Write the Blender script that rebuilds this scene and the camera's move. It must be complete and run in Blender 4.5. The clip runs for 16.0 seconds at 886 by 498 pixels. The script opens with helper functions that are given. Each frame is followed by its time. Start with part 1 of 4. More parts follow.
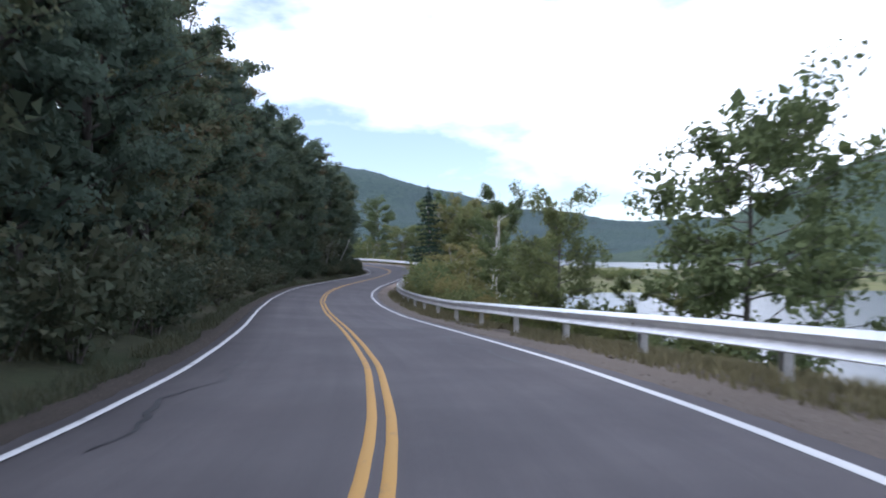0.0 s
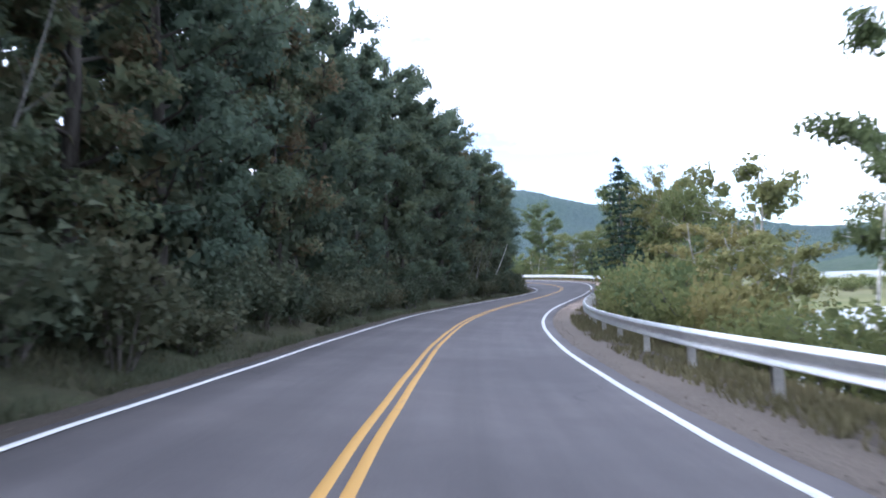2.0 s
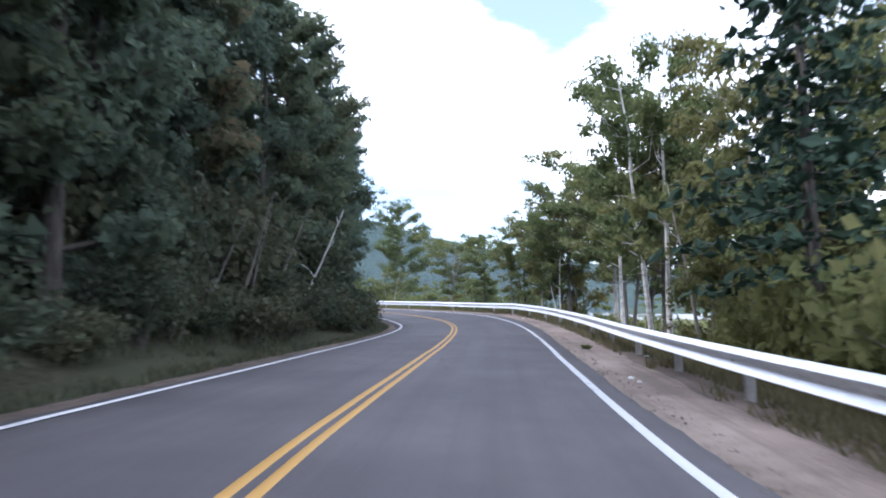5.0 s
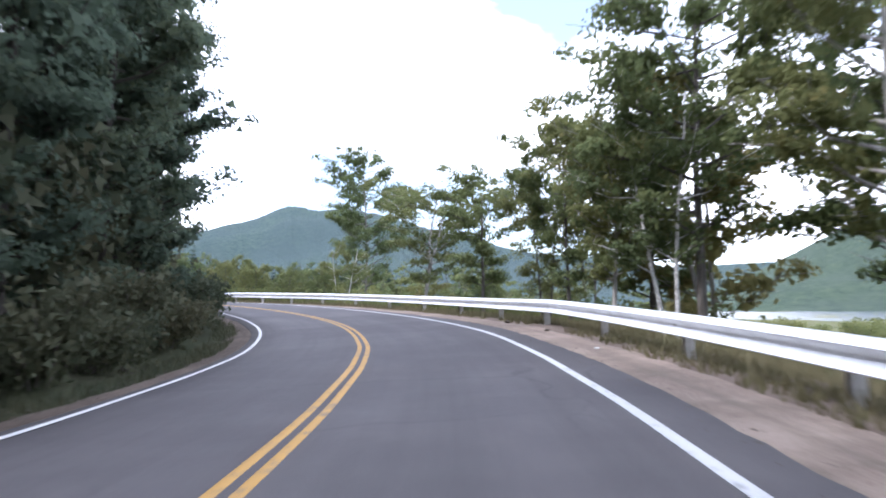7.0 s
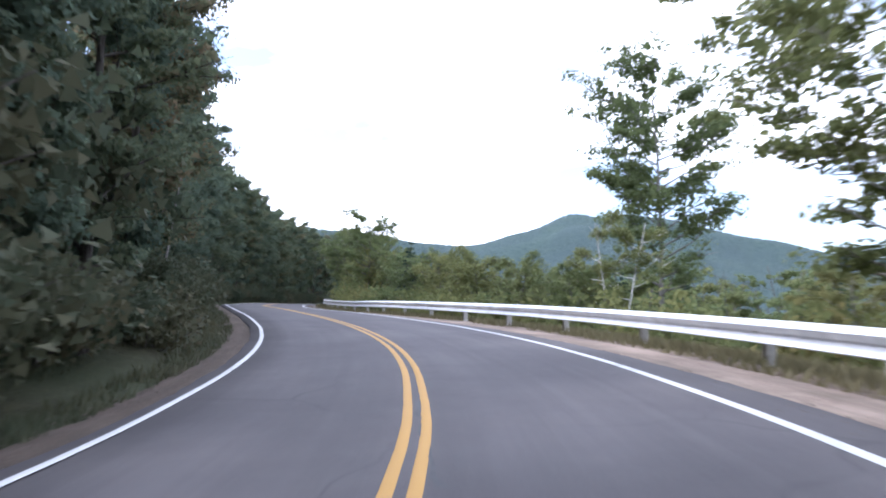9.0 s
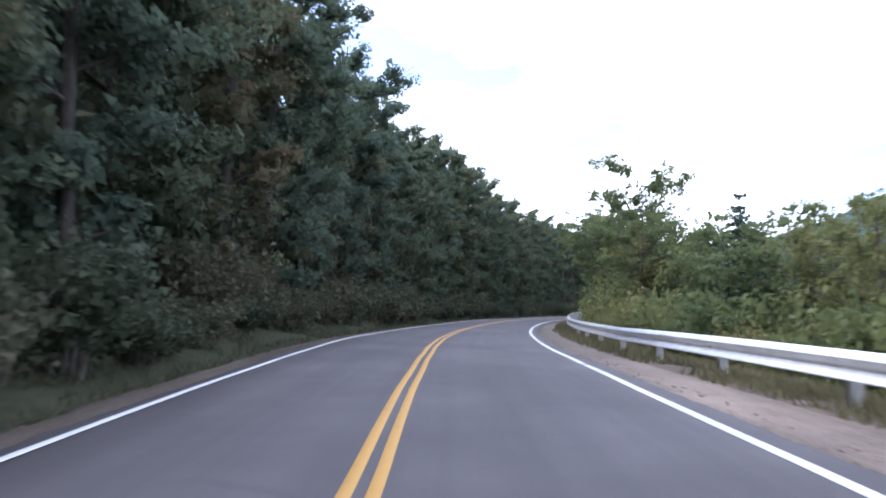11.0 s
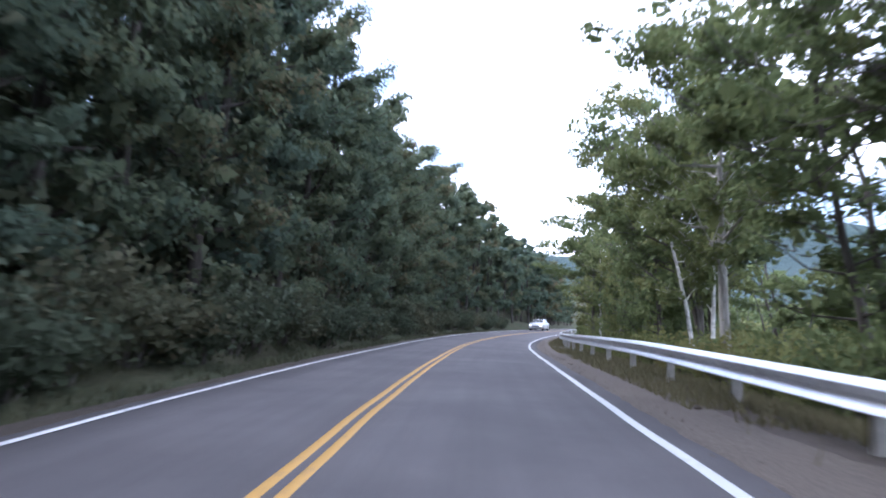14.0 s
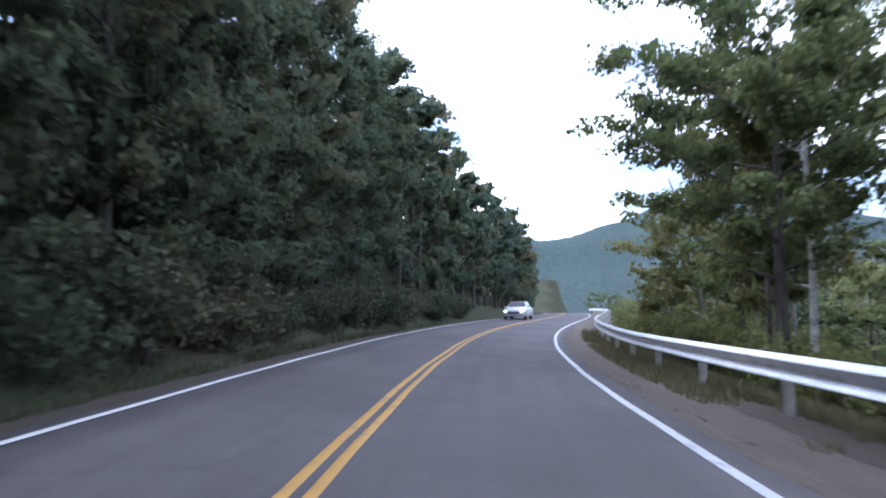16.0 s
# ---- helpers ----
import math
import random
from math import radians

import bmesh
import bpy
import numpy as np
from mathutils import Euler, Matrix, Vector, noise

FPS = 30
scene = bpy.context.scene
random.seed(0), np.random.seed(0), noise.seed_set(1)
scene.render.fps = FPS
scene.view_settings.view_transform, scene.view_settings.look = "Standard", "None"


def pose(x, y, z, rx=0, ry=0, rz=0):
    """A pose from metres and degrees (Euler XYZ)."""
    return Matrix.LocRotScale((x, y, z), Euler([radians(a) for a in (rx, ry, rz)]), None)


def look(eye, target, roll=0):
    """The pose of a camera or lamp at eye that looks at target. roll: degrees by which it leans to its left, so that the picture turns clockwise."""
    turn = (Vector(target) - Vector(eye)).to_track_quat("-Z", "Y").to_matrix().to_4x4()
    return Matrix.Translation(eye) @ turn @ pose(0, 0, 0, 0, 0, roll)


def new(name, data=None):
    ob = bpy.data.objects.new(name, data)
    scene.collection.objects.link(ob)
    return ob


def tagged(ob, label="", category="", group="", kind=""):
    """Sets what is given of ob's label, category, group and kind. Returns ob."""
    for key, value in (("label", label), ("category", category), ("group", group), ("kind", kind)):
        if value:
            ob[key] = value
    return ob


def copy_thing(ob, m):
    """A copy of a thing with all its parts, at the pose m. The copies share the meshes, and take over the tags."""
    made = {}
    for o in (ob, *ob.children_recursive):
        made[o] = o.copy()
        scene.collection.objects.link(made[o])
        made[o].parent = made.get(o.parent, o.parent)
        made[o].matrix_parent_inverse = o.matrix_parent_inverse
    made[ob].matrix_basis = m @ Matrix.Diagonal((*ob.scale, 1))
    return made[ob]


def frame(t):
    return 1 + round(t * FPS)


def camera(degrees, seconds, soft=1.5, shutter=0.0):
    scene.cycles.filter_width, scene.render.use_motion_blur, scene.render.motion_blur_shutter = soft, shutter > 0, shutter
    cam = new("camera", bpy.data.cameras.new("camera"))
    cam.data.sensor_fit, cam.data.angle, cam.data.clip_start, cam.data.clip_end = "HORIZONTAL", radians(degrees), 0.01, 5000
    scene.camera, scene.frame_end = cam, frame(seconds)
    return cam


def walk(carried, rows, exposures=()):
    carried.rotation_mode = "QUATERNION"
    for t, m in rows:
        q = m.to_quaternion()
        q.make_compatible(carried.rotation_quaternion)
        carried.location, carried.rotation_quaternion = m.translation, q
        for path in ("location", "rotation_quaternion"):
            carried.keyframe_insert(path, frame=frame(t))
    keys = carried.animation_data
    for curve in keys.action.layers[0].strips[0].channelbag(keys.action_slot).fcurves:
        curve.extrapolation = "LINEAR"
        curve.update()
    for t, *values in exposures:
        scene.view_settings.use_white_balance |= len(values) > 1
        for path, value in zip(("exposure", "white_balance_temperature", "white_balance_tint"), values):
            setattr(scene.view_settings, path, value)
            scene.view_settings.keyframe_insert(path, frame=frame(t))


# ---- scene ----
# ---- camera and walk ----
cam = camera(69.27, 16.0, soft=1.9, shutter=0.28)
PATH = [
    (0, 0.330, 2.849, 1.092, 90.61, 0.27, 8.29),
    (0.5, -0.248, 7.801, 0.835, 90.93, 1.44, 15.19),
    (1, -1.495, 13.053, 0.569, 91.39, 2.43, 20.65),
    (1.5, -3.232, 18.105, 0.327, 92.11, 2.70, 22.80),
    (2, -5.218, 23.282, 0.102, 92.96, 2.64, 22.85),
    (2.5, -7.497, 29.058, -0.106, 93.83, 3.04, 22.16),
    (3, -9.585, 34.812, -0.253, 93.88, 2.90, 20.17),
    (3.5, -11.469, 40.684, -0.359, 94.18, 2.30, 18.05),
    (4, -13.161, 46.676, -0.434, 94.63, 1.60, 15.68),
    (4.5, -14.600, 52.804, -0.480, 95.11, 1.02, 12.62),
    (5, -15.682, 59.102, -0.476, 95.49, 0.71, 9.18),
    (5.5, -16.370, 65.608, -0.445, 95.65, 0.72, 6.55),
    (6, -16.772, 72.361, -0.388, 95.46, 1.07, 6.14),
    (6.5, -17.236, 79.071, -0.299, 95.21, 0.78, 7.24),
    (7, -18.001, 85.510, -0.179, 94.99, 0.26, 9.39),
    (7.5, -19.117, 91.717, -0.048, 94.98, -0.49, 13.33),
    (8, -20.595, 97.541, 0.086, 95.17, -1.01, 18.61),
    (8.5, -22.410, 102.893, 0.229, 95.47, -0.95, 26.64),
    (9, -25.086, 108.374, 0.391, 95.61, -0.97, 34.28),
    (9.5, -28.386, 113.471, 0.594, 95.92, -1.26, 41.19),
    (10, -32.255, 117.991, 0.821, 96.10, -0.95, 48.02),
    (10.5, -36.614, 122.280, 1.053, 96.14, -0.57, 53.65),
    (11, -41.501, 126.284, 1.272, 96.08, -0.19, 57.13),
    (11.5, -46.756, 130.134, 1.472, 96.01, 0.17, 57.80),
    (12, -52.223, 134.043, 1.626, 95.99, 0.48, 56.69),
    (12.5, -57.805, 138.194, 1.732, 96.10, 0.72, 54.83),
    (13, -63.444, 142.707, 1.818, 96.42, 0.83, 52.76),
    (13.5, -69.282, 147.684, 1.935, 97.01, 0.19, 49.12),
    (14, -74.723, 152.807, 2.080, 96.84, -1.04, 45.50),
    (14.5, -79.985, 158.211, 2.213, 96.22, -1.37, 43.91),
    (15, -85.336, 164.139, 2.297, 96.00, -1.45, 42.24),
    (15.5, -90.626, 170.217, 2.327, 95.70, -0.38, 42.25),
    (16, -95.763, 176.491, 2.341, 95.60, 0.27, 41.00),
]
walk(cam, [(t, pose(*p)) for t, *p in PATH], [(0.0, -0.15, 5600, 17), (1.0, 0.16, 5600, 17), (2.2, 0.59, 5450, 16), (5.5, 0.51, 5600, 17), (7.0, 0.73, 5750, 18), (9.0, 0.59, 5650, 18), (12.5, 0.63, 5450, 20), (13.2, 0.85, 5450, 20), (14.5, 0.79, 5400, 19), (16.0, 0.47, 5350, 18)])

# ---- world, sun, exposure ----
def sky_world():
    w = bpy.data.worlds.new("overcast_sky")
    w.use_nodes = True
    nt = w.node_tree
    nt.nodes.clear()
    N, L = nt.nodes.new, nt.links.new
    out, bg = N("ShaderNodeOutputWorld"), N("ShaderNodeBackground")
    sky = N("ShaderNodeTexSky")
    sky.sky_type, sky.sun_disc = "NISHITA", False
    sky.sun_elevation, sky.sun_rotation = radians(49), radians(241)
    gain = N("ShaderNodeVectorMath")
    gain.operation = "SCALE"
    gain.inputs["Scale"].default_value = 0.22
    L(sky.outputs[0], gain.inputs[0])
    co, mp = N("ShaderNodeTexCoord"), N("ShaderNodeMapping")
    mp.inputs["Scale"].default_value = (1.0, 1.0, 2.6)
    mp.inputs["Location"].default_value = (3.1, 1.6, 0.7)
    L(co.outputs["Generated"], mp.inputs[0])
    no = N("ShaderNodeTexNoise")
    no.inputs["Scale"].default_value, no.inputs["Detail"].default_value, no.inputs["Roughness"].default_value = 1.9, 8, 0.55
    L(mp.outputs[0], no.inputs["Vector"])
    ramp = N("ShaderNodeValToRGB")
    ramp.color_ramp.elements[0].position, ramp.color_ramp.elements[1].position = 0.42, 0.55
    ramp.color_ramp.elements[0].color = (0.12, 0.12, 0.12, 1)
    L(no.outputs["Fac"], ramp.inputs[0])
    mix = N("ShaderNodeMix")
    mix.data_type = "RGBA"
    L(ramp.outputs[0], mix.inputs["Factor"])
    L(gain.outputs[0], mix.inputs["A"])
    mix.inputs["B"].default_value = (2.15, 2.2, 2.25, 1)
    L(mix.outputs["Result"], bg.inputs["Color"])
    bg.inputs["Strength"].default_value = 1.0
    L(bg.outputs[0], out.inputs[0])
    scene.world = w


sky_world()
sun = new("sun", bpy.data.lights.new("sun", "SUN"))
sun.data.energy, sun.data.angle, sun.data.color = 2.3, radians(9), (1.0, 0.95, 0.86)
sun.matrix_world = look((-90, -20, 118), (0, 30, 0))

# ---- materials ----
def material(name, rough=0.8, metal=0.0, spec=0.3):
    m = bpy.data.materials.new(name)
    m.use_nodes = True
    b = m.node_tree.nodes["Principled BSDF"]
    b.inputs["Roughness"].default_value, b.inputs["Metallic"].default_value = rough, metal
    b.inputs["Specular IOR Level"].default_value = spec
    return m, m.node_tree.nodes.new, m.node_tree.links.new, b


def noise_node(N, L, vec, scale, detail=5, rough=0.55):
    n = N("ShaderNodeTexNoise")
    n.inputs["Scale"].default_value, n.inputs["Detail"].default_value, n.inputs["Roughness"].default_value = scale, detail, rough
    if vec is not None:
        L(vec, n.inputs["Vector"])
    return n.outputs["Fac"]


def ramp_node(N, L, fac, stops):
    r = N("ShaderNodeValToRGB")
    while len(r.color_ramp.elements) < len(stops):
        r.color_ramp.elements.new(0.5)
    for e, (p, c) in zip(r.color_ramp.elements, stops):
        e.position, e.color = p, (*c, 1)
    L(fac, r.inputs[0])
    return r.outputs[0]


def mix_node(N, L, fac, a, b, mode="MIX"):
    m = N("ShaderNodeMix")
    m.data_type, m.blend_type = "RGBA", mode
    for key, v in (("Factor", fac), ("A", a), ("B", b)):
        if isinstance(v, bpy.types.NodeSocket):
            L(v, m.inputs[key])
        elif key == "Factor":
            m.inputs[key].default_value = v
        else:
            m.inputs[key].default_value = (*v, 1)
    return m.outputs["Result"]


def bump_node(N, L, height, b, strength=0.4, dist=0.02):
    n = N("ShaderNodeBump")
    n.inputs["Strength"].default_value, n.inputs["Distance"].default_value = strength, dist
    L(height, n.inputs["Height"])
    L(n.outputs[0], b.inputs["Normal"])


def object_coords(N):
    return N("ShaderNodeTexCoord").outputs["Object"]


def mat_asphalt():
    m, N, L, b = material("asphalt", 0.82, spec=0.35)
    uv, oc = N("ShaderNodeTexCoord").outputs["UV"], object_coords(N)
    grain = noise_node(N, L, oc, 90, 3, 0.7)
    col = ramp_node(N, L, grain, [(0.3, (0.0642, 0.0583, 0.0618)), (0.7, (0.1151, 0.1045, 0.1088))])
    blotch = noise_node(N, L, oc, 0.35, 6, 0.6)
    col = mix_node(N, L, ramp_node(N, L, blotch, [(0.4, (0, 0, 0)), (0.66, (0.675, 0.675, 0.675))]), col, (0.1401, 0.1284, 0.1292))
    st = N("ShaderNodeMapping")
    st.inputs["Scale"].default_value = (2.2, 0.05, 1)
    L(uv, st.inputs[0])
    streak = noise_node(N, L, st.outputs[0], 1.0, 4, 0.6)
    col = mix_node(N, L, ramp_node(N, L, streak, [(0.4, (0, 0, 0)), (0.68, (0.405, 0.405, 0.405))]), col, (0.0595, 0.054, 0.0571))
    wob = N("ShaderNodeMix")
    wob.data_type = "VECTOR"
    wn = N("ShaderNodeTexNoise")
    wn.inputs["Scale"].default_value = 0.9
    L(oc, wn.inputs["Vector"])
    wob.inputs["Factor"].default_value = 0.45
    L(oc, wob.inputs["A"])
    L(wn.outputs["Color"], wob.inputs["B"])
    vo = N("ShaderNodeTexVoronoi")
    vo.feature = "DISTANCE_TO_EDGE"
    vo.inputs["Scale"].default_value = 0.42
    L(wob.outputs["Result"], vo.inputs["Vector"])
    crack = ramp_node(N, L, vo.outputs["Distance"], [(0.0, (1, 1, 1)), (0.007, (0, 0, 0))])
    where = ramp_node(N, L, noise_node(N, L, oc, 0.12, 2), [(0.54, (0, 0, 0)), (0.64, (0.405, 0.405, 0.405))])
    cm = N("ShaderNodeMath")
    cm.operation = "MULTIPLY"
    L(crack, cm.inputs[0])
    L(where, cm.inputs[1])
    col = mix_node(N, L, cm.outputs[0], col, (0.03, 0.03, 0.034))
    L(col, b.inputs["Base Color"])
    bump_node(N, L, grain, b, 0.35, 0.006)
    return m


def mat_paint(name, c, worn, thr):
    m, N, L, b = material(name, 0.7, spec=0.3)
    oc = object_coords(N)
    a = noise_node(N, L, oc, 5.0, 8, 0.7)
    big = noise_node(N, L, oc, 0.3, 3, 0.5)
    ad = N("ShaderNodeMath")
    ad.operation = "MULTIPLY_ADD"
    L(big, ad.inputs[0])
    ad.inputs[1].default_value = 0.5
    L(a, ad.inputs[2])
    f = ramp_node(N, L, ad.outputs[0], [(thr, (0, 0, 0)), (thr + 0.14, (1, 1, 1))])
    L(mix_node(N, L, f, c, worn), b.inputs["Base Color"])
    bump_node(N, L, noise_node(N, L, oc, 90, 3, 0.7), b, 0.3, 0.004)
    return m


def mat_gravel(name, k):
    m, N, L, b = material(name, 0.95, spec=0.15)
    oc = object_coords(N)
    g = noise_node(N, L, oc, 26, 6, 0.75)
    col = ramp_node(N, L, g, [(0.3, (0.168 * k, 0.128 * k, 0.107 * k)), (0.5, (0.304 * k, 0.236 * k, 0.193 * k)), (0.72, (0.452 * k, 0.37 * k, 0.312 * k))])
    big = noise_node(N, L, oc, 0.7, 5, 0.6)
    col = mix_node(N, L, ramp_node(N, L, big, [(0.5, (0, 0, 0)), (0.7, (0.65, 0.65, 0.65))]), col, (0.147 * k, 0.118 * k, 0.091 * k))
    sand = noise_node(N, L, oc, 0.33, 6, 0.65)
    col = mix_node(N, L, ramp_node(N, L, sand, [(0.5, (0, 0, 0)), (0.66, (0.75, 0.75, 0.75))]), col, (0.493 * k, 0.39 * k, 0.321 * k))
    uv = N("ShaderNodeTexCoord").outputs["UV"]
    st = N("ShaderNodeMapping")
    st.inputs["Scale"].default_value = (2.6, 0.14, 1)
    L(uv, st.inputs[0])
    rut = noise_node(N, L, st.outputs[0], 1.0, 5, 0.6)
    col = mix_node(N, L, ramp_node(N, L, rut, [(0.48, (0, 0, 0)), (0.64, (0.5, 0.5, 0.5))]), col, (0.158 * k, 0.128 * k, 0.104 * k))
    sep = N("ShaderNodeSeparateXYZ")
    L(uv, sep.inputs[0])
    sc = N("ShaderNodeMath")
    sc.operation = "DIVIDE"
    sc.inputs[1].default_value = 360.0
    L(sep.outputs["Y"], sc.inputs[0])
    earth = ramp_node(N, L, sc.outputs[0], [(0.15, (0.9, 0.9, 0.9)), (0.19, (0.1, 0.1, 0.1)), (0.38, (0.15, 0.15, 0.15)), (0.44, (0.85, 0.85, 0.85))])
    col = mix_node(N, L, earth, col, mix_node(N, L, ramp_node(N, L, g, [(0.35, (0, 0, 0)), (0.65, (1, 1, 1))]), (0.085 * k, 0.074 * k, 0.062 * k), (0.2 * k, 0.172 * k, 0.148 * k)))
    L(col, b.inputs["Base Color"])
    bump_node(N, L, g, b, 0.8, 0.03)
    return m


def mat_soil():
    m, N, L, b = material("grassy_soil", 0.95, spec=0.15)
    oc = object_coords(N)
    g = noise_node(N, L, oc, 7, 7, 0.7)
    col = ramp_node(N, L, g, [(0.3, (0.032, 0.029, 0.02)), (0.55, (0.062, 0.06, 0.036)), (0.75, (0.105, 0.1, 0.055))])
    big = noise_node(N, L, oc, 0.25, 5, 0.6)
    col = mix_node(N, L, ramp_node(N, L, big, [(0.4, (0, 0, 0)), (0.65, (0.8, 0.8, 0.8))]), col, (0.042, 0.056, 0.028))
    # marsh grass on the low flats
    sep = N("ShaderNodeSeparateXYZ")
    L(oc, sep.inputs[0])
    mr = N("ShaderNodeMapRange")
    mr.inputs["From Min"].default_value, mr.inputs["From Max"].default_value = -5.3, -4.2
    mr.inputs["To Min"].default_value, mr.inputs["To Max"].default_value = 1, 0
    L(sep.outputs["Z"], mr.inputs["Value"])
    marsh = ramp_node(N, L, noise_node(N, L, oc, 0.035, 6, 0.65), [(0.35, (0.085, 0.10, 0.042)), (0.5, (0.145, 0.15, 0.062)), (0.65, (0.21, 0.195, 0.105))])
    col = mix_node(N, L, mr.outputs[0], col, marsh)
    L(col, b.inputs["Base Color"])
    bump_node(N, L, g, b, 0.8, 0.08)
    return m


def mat_mountain(name, dark, mid, light, patch):
    m, N, L, b = material(name, 0.95, spec=0.1)
    oc = object_coords(N)
    g = noise_node(N, L, oc, 0.12, 7, 0.75)
    col = ramp_node(N, L, g, [(0.32, dark), (0.5, mid), (0.68, light)])
    big = noise_node(N, L, oc, 0.008, 5, 0.65)
    col = mix_node(N, L, ramp_node(N, L, big, [(0.42, (0, 0, 0)), (0.6, (0.7, 0.7, 0.7))]), col, patch)
    L(col, b.inputs["Base Color"])
    bump_node(N, L, g, b, 1.0, 7.0)
    return m


def mat_leaf(name, stops, trans=0.25):
    m = bpy.data.materials.new(name)
    m.use_nodes = True
    nt = m.node_tree
    N, L = nt.nodes.new, nt.links.new
    b = nt.nodes["Principled BSDF"]
    b.inputs["Roughness"].default_value, b.inputs["Specular IOR Level"].default_value = 0.7, 0.12
    isl = N("ShaderNodeNewGeometry").outputs["Random Per Island"]
    ob = N("ShaderNodeObjectInfo").outputs["Random"]
    big = noise_node(N, L, object_coords(N), 0.55, 3)
    s1 = N("ShaderNodeMath")
    s1.operation = "MULTIPLY_ADD"
    L(isl, s1.inputs[0])
    s1.inputs[1].default_value = 0.16
    s2 = N("ShaderNodeMath")
    s2.operation = "MULTIPLY_ADD"
    L(ob, s2.inputs[0])
    s2.inputs[1].default_value = 0.45
    s3 = N("ShaderNodeMath")
    s3.operation = "MULTIPLY"
    L(big, s3.inputs[0])
    s3.inputs[1].default_value = 0.57
    L(s3.outputs[0], s2.inputs[2])
    L(s2.outputs[0], s1.inputs[2])
    col = ramp_node(N, L, s1.outputs[0], stops)
    L(col, b.inputs["Base Color"])
    tr = N("ShaderNodeBsdfTranslucent")
    L(col, tr.inputs["Color"])
    mx = N("ShaderNodeMixShader")
    mx.inputs[0].default_value = trans
    L(b.outputs[0], mx.inputs[1])
    L(tr.outputs[0], mx.inputs[2])
    L(mx.outputs[0], nt.nodes["Material Output"].inputs["Surface"])
    return m


def mat_bark(name, c1, c2, scale=(9, 9, 1.6)):
    m, N, L, b = material(name, 0.9, spec=0.15)
    mp = N("ShaderNodeMapping")
    mp.inputs["Scale"].default_value = scale
    L(object_coords(N), mp.inputs[0])
    g = noise_node(N, L, mp.outputs[0], 1.0, 6, 0.7)
    L(ramp_node(N, L, g, [(0.35, c1), (0.62, c2)]), b.inputs["Base Color"])
    bump_node(N, L, g, b, 0.7, 0.02)
    return m


def mat_plain(name, c1, c2, rough, metal=0.0, scale=6.0, spec=0.4):
    m, N, L, b = material(name, rough, metal, spec)
    oc = object_coords(N)
    g = noise_node(N, L, oc, scale, 6, 0.65)
    L(ramp_node(N, L, g, [(0.35, c1), (0.65, c2)]), b.inputs["Base Color"])
    bump_node(N, L, g, b, 0.15, 0.004)
    return m


def mat_water():
    m, N, L, b = material("lake_water", 0.22, spec=0.5)
    b.inputs["Base Color"].default_value = (0.025, 0.04, 0.05, 1)
    bump_node(N, L, noise_node(N, L, object_coords(N), 1.2, 4, 0.6), b, 0.03, 0.02)
    return m


ASPHALT, GRAVEL, DIRT, SOIL = mat_asphalt(), mat_gravel("gravel", 0.98), mat_gravel("leafy_dirt", 0.66), mat_soil()
LITTER = mat_gravel("leaf_litter", 0.42)
YELLOW = mat_paint("yellow_line_paint", (0.50, 0.285, 0.075), (0.24, 0.175, 0.11), 0.83)
WHITE = mat_paint("white_line_paint", (0.62, 0.62, 0.62), (0.26, 0.26, 0.27), 0.84)
# distance haze is put into the far range as bluer base colours
MOUNTAIN = mat_mountain("hazy_far_woods", (0.05, 0.08, 0.081), (0.077, 0.113, 0.106), (0.107, 0.144, 0.122), (0.076, 0.107, 0.112))
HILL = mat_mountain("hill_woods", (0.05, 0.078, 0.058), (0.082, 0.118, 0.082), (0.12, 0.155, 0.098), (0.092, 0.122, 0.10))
WATER = mat_water()
STEEL = mat_plain("galvanised_steel", (0.74, 0.75, 0.76), (0.90, 0.91, 0.92), 0.36, 0.84, 3.0)
POST = mat_plain("weathered_post_steel", (0.38, 0.365, 0.34), (0.56, 0.54, 0.50), 0.65, 0.1, 5.0)
LEAF_DARK = mat_leaf("forest_leaves", [(0.1, (0.088, 0.126, 0.1)), (0.5, (0.122, 0.163, 0.116)), (0.74, (0.148, 0.172, 0.1)), (0.9, (0.2, 0.15, 0.092))], 0.6)
# undergrowth and edge grass: leaf colours darkened to carry the forest-foot shade
LEAF_SHADE = mat_leaf("shaded_undergrowth_leaves", [(0.1, (0.05, 0.066, 0.045)), (0.5, (0.075, 0.092, 0.058)), (0.85, (0.11, 0.105, 0.062)), (1.0, (0.13, 0.10, 0.065))], 0.35)
LEAF_GREEN = mat_leaf("roadside_leaves", [(0.1, (0.085, 0.115, 0.062)), (0.5, (0.145, 0.18, 0.078)), (0.85, (0.2, 0.21, 0.085)), (1.0, (0.25, 0.21, 0.085))], 0.45)
LEAF_FALL = mat_leaf("turning_leaves", [(0.1, (0.14, 0.165, 0.07)), (0.5, (0.20, 0.205, 0.085)), (0.85, (0.26, 0.225, 0.095)), (1.0, (0.28, 0.195, 0.095))], 0.5)
LEAF_BUSH = mat_leaf("bush_leaves", [(0.1, (0.10, 0.125, 0.06)), (0.5, (0.175, 0.195, 0.08)), (0.9, (0.25, 0.25, 0.10)), (1.0, (0.28, 0.24, 0.11))], 0.6)
NEEDLE = mat_leaf("spruce_needles", [(0.1, (0.022, 0.042, 0.030)), (0.6, (0.045, 0.075, 0.048)), (1.0, (0.07, 0.1, 0.055))], 0.1)
GRASS = mat_leaf("verge_grass", [(0.1, (0.08, 0.088, 0.046)), (0.5, (0.142, 0.138, 0.07)), (0.9, (0.21, 0.18, 0.105)), (1.0, (0.27, 0.225, 0.145))], 0.25)
BARK = mat_bark("grey_bark", (0.06, 0.052, 0.045), (0.16, 0.145, 0.13))
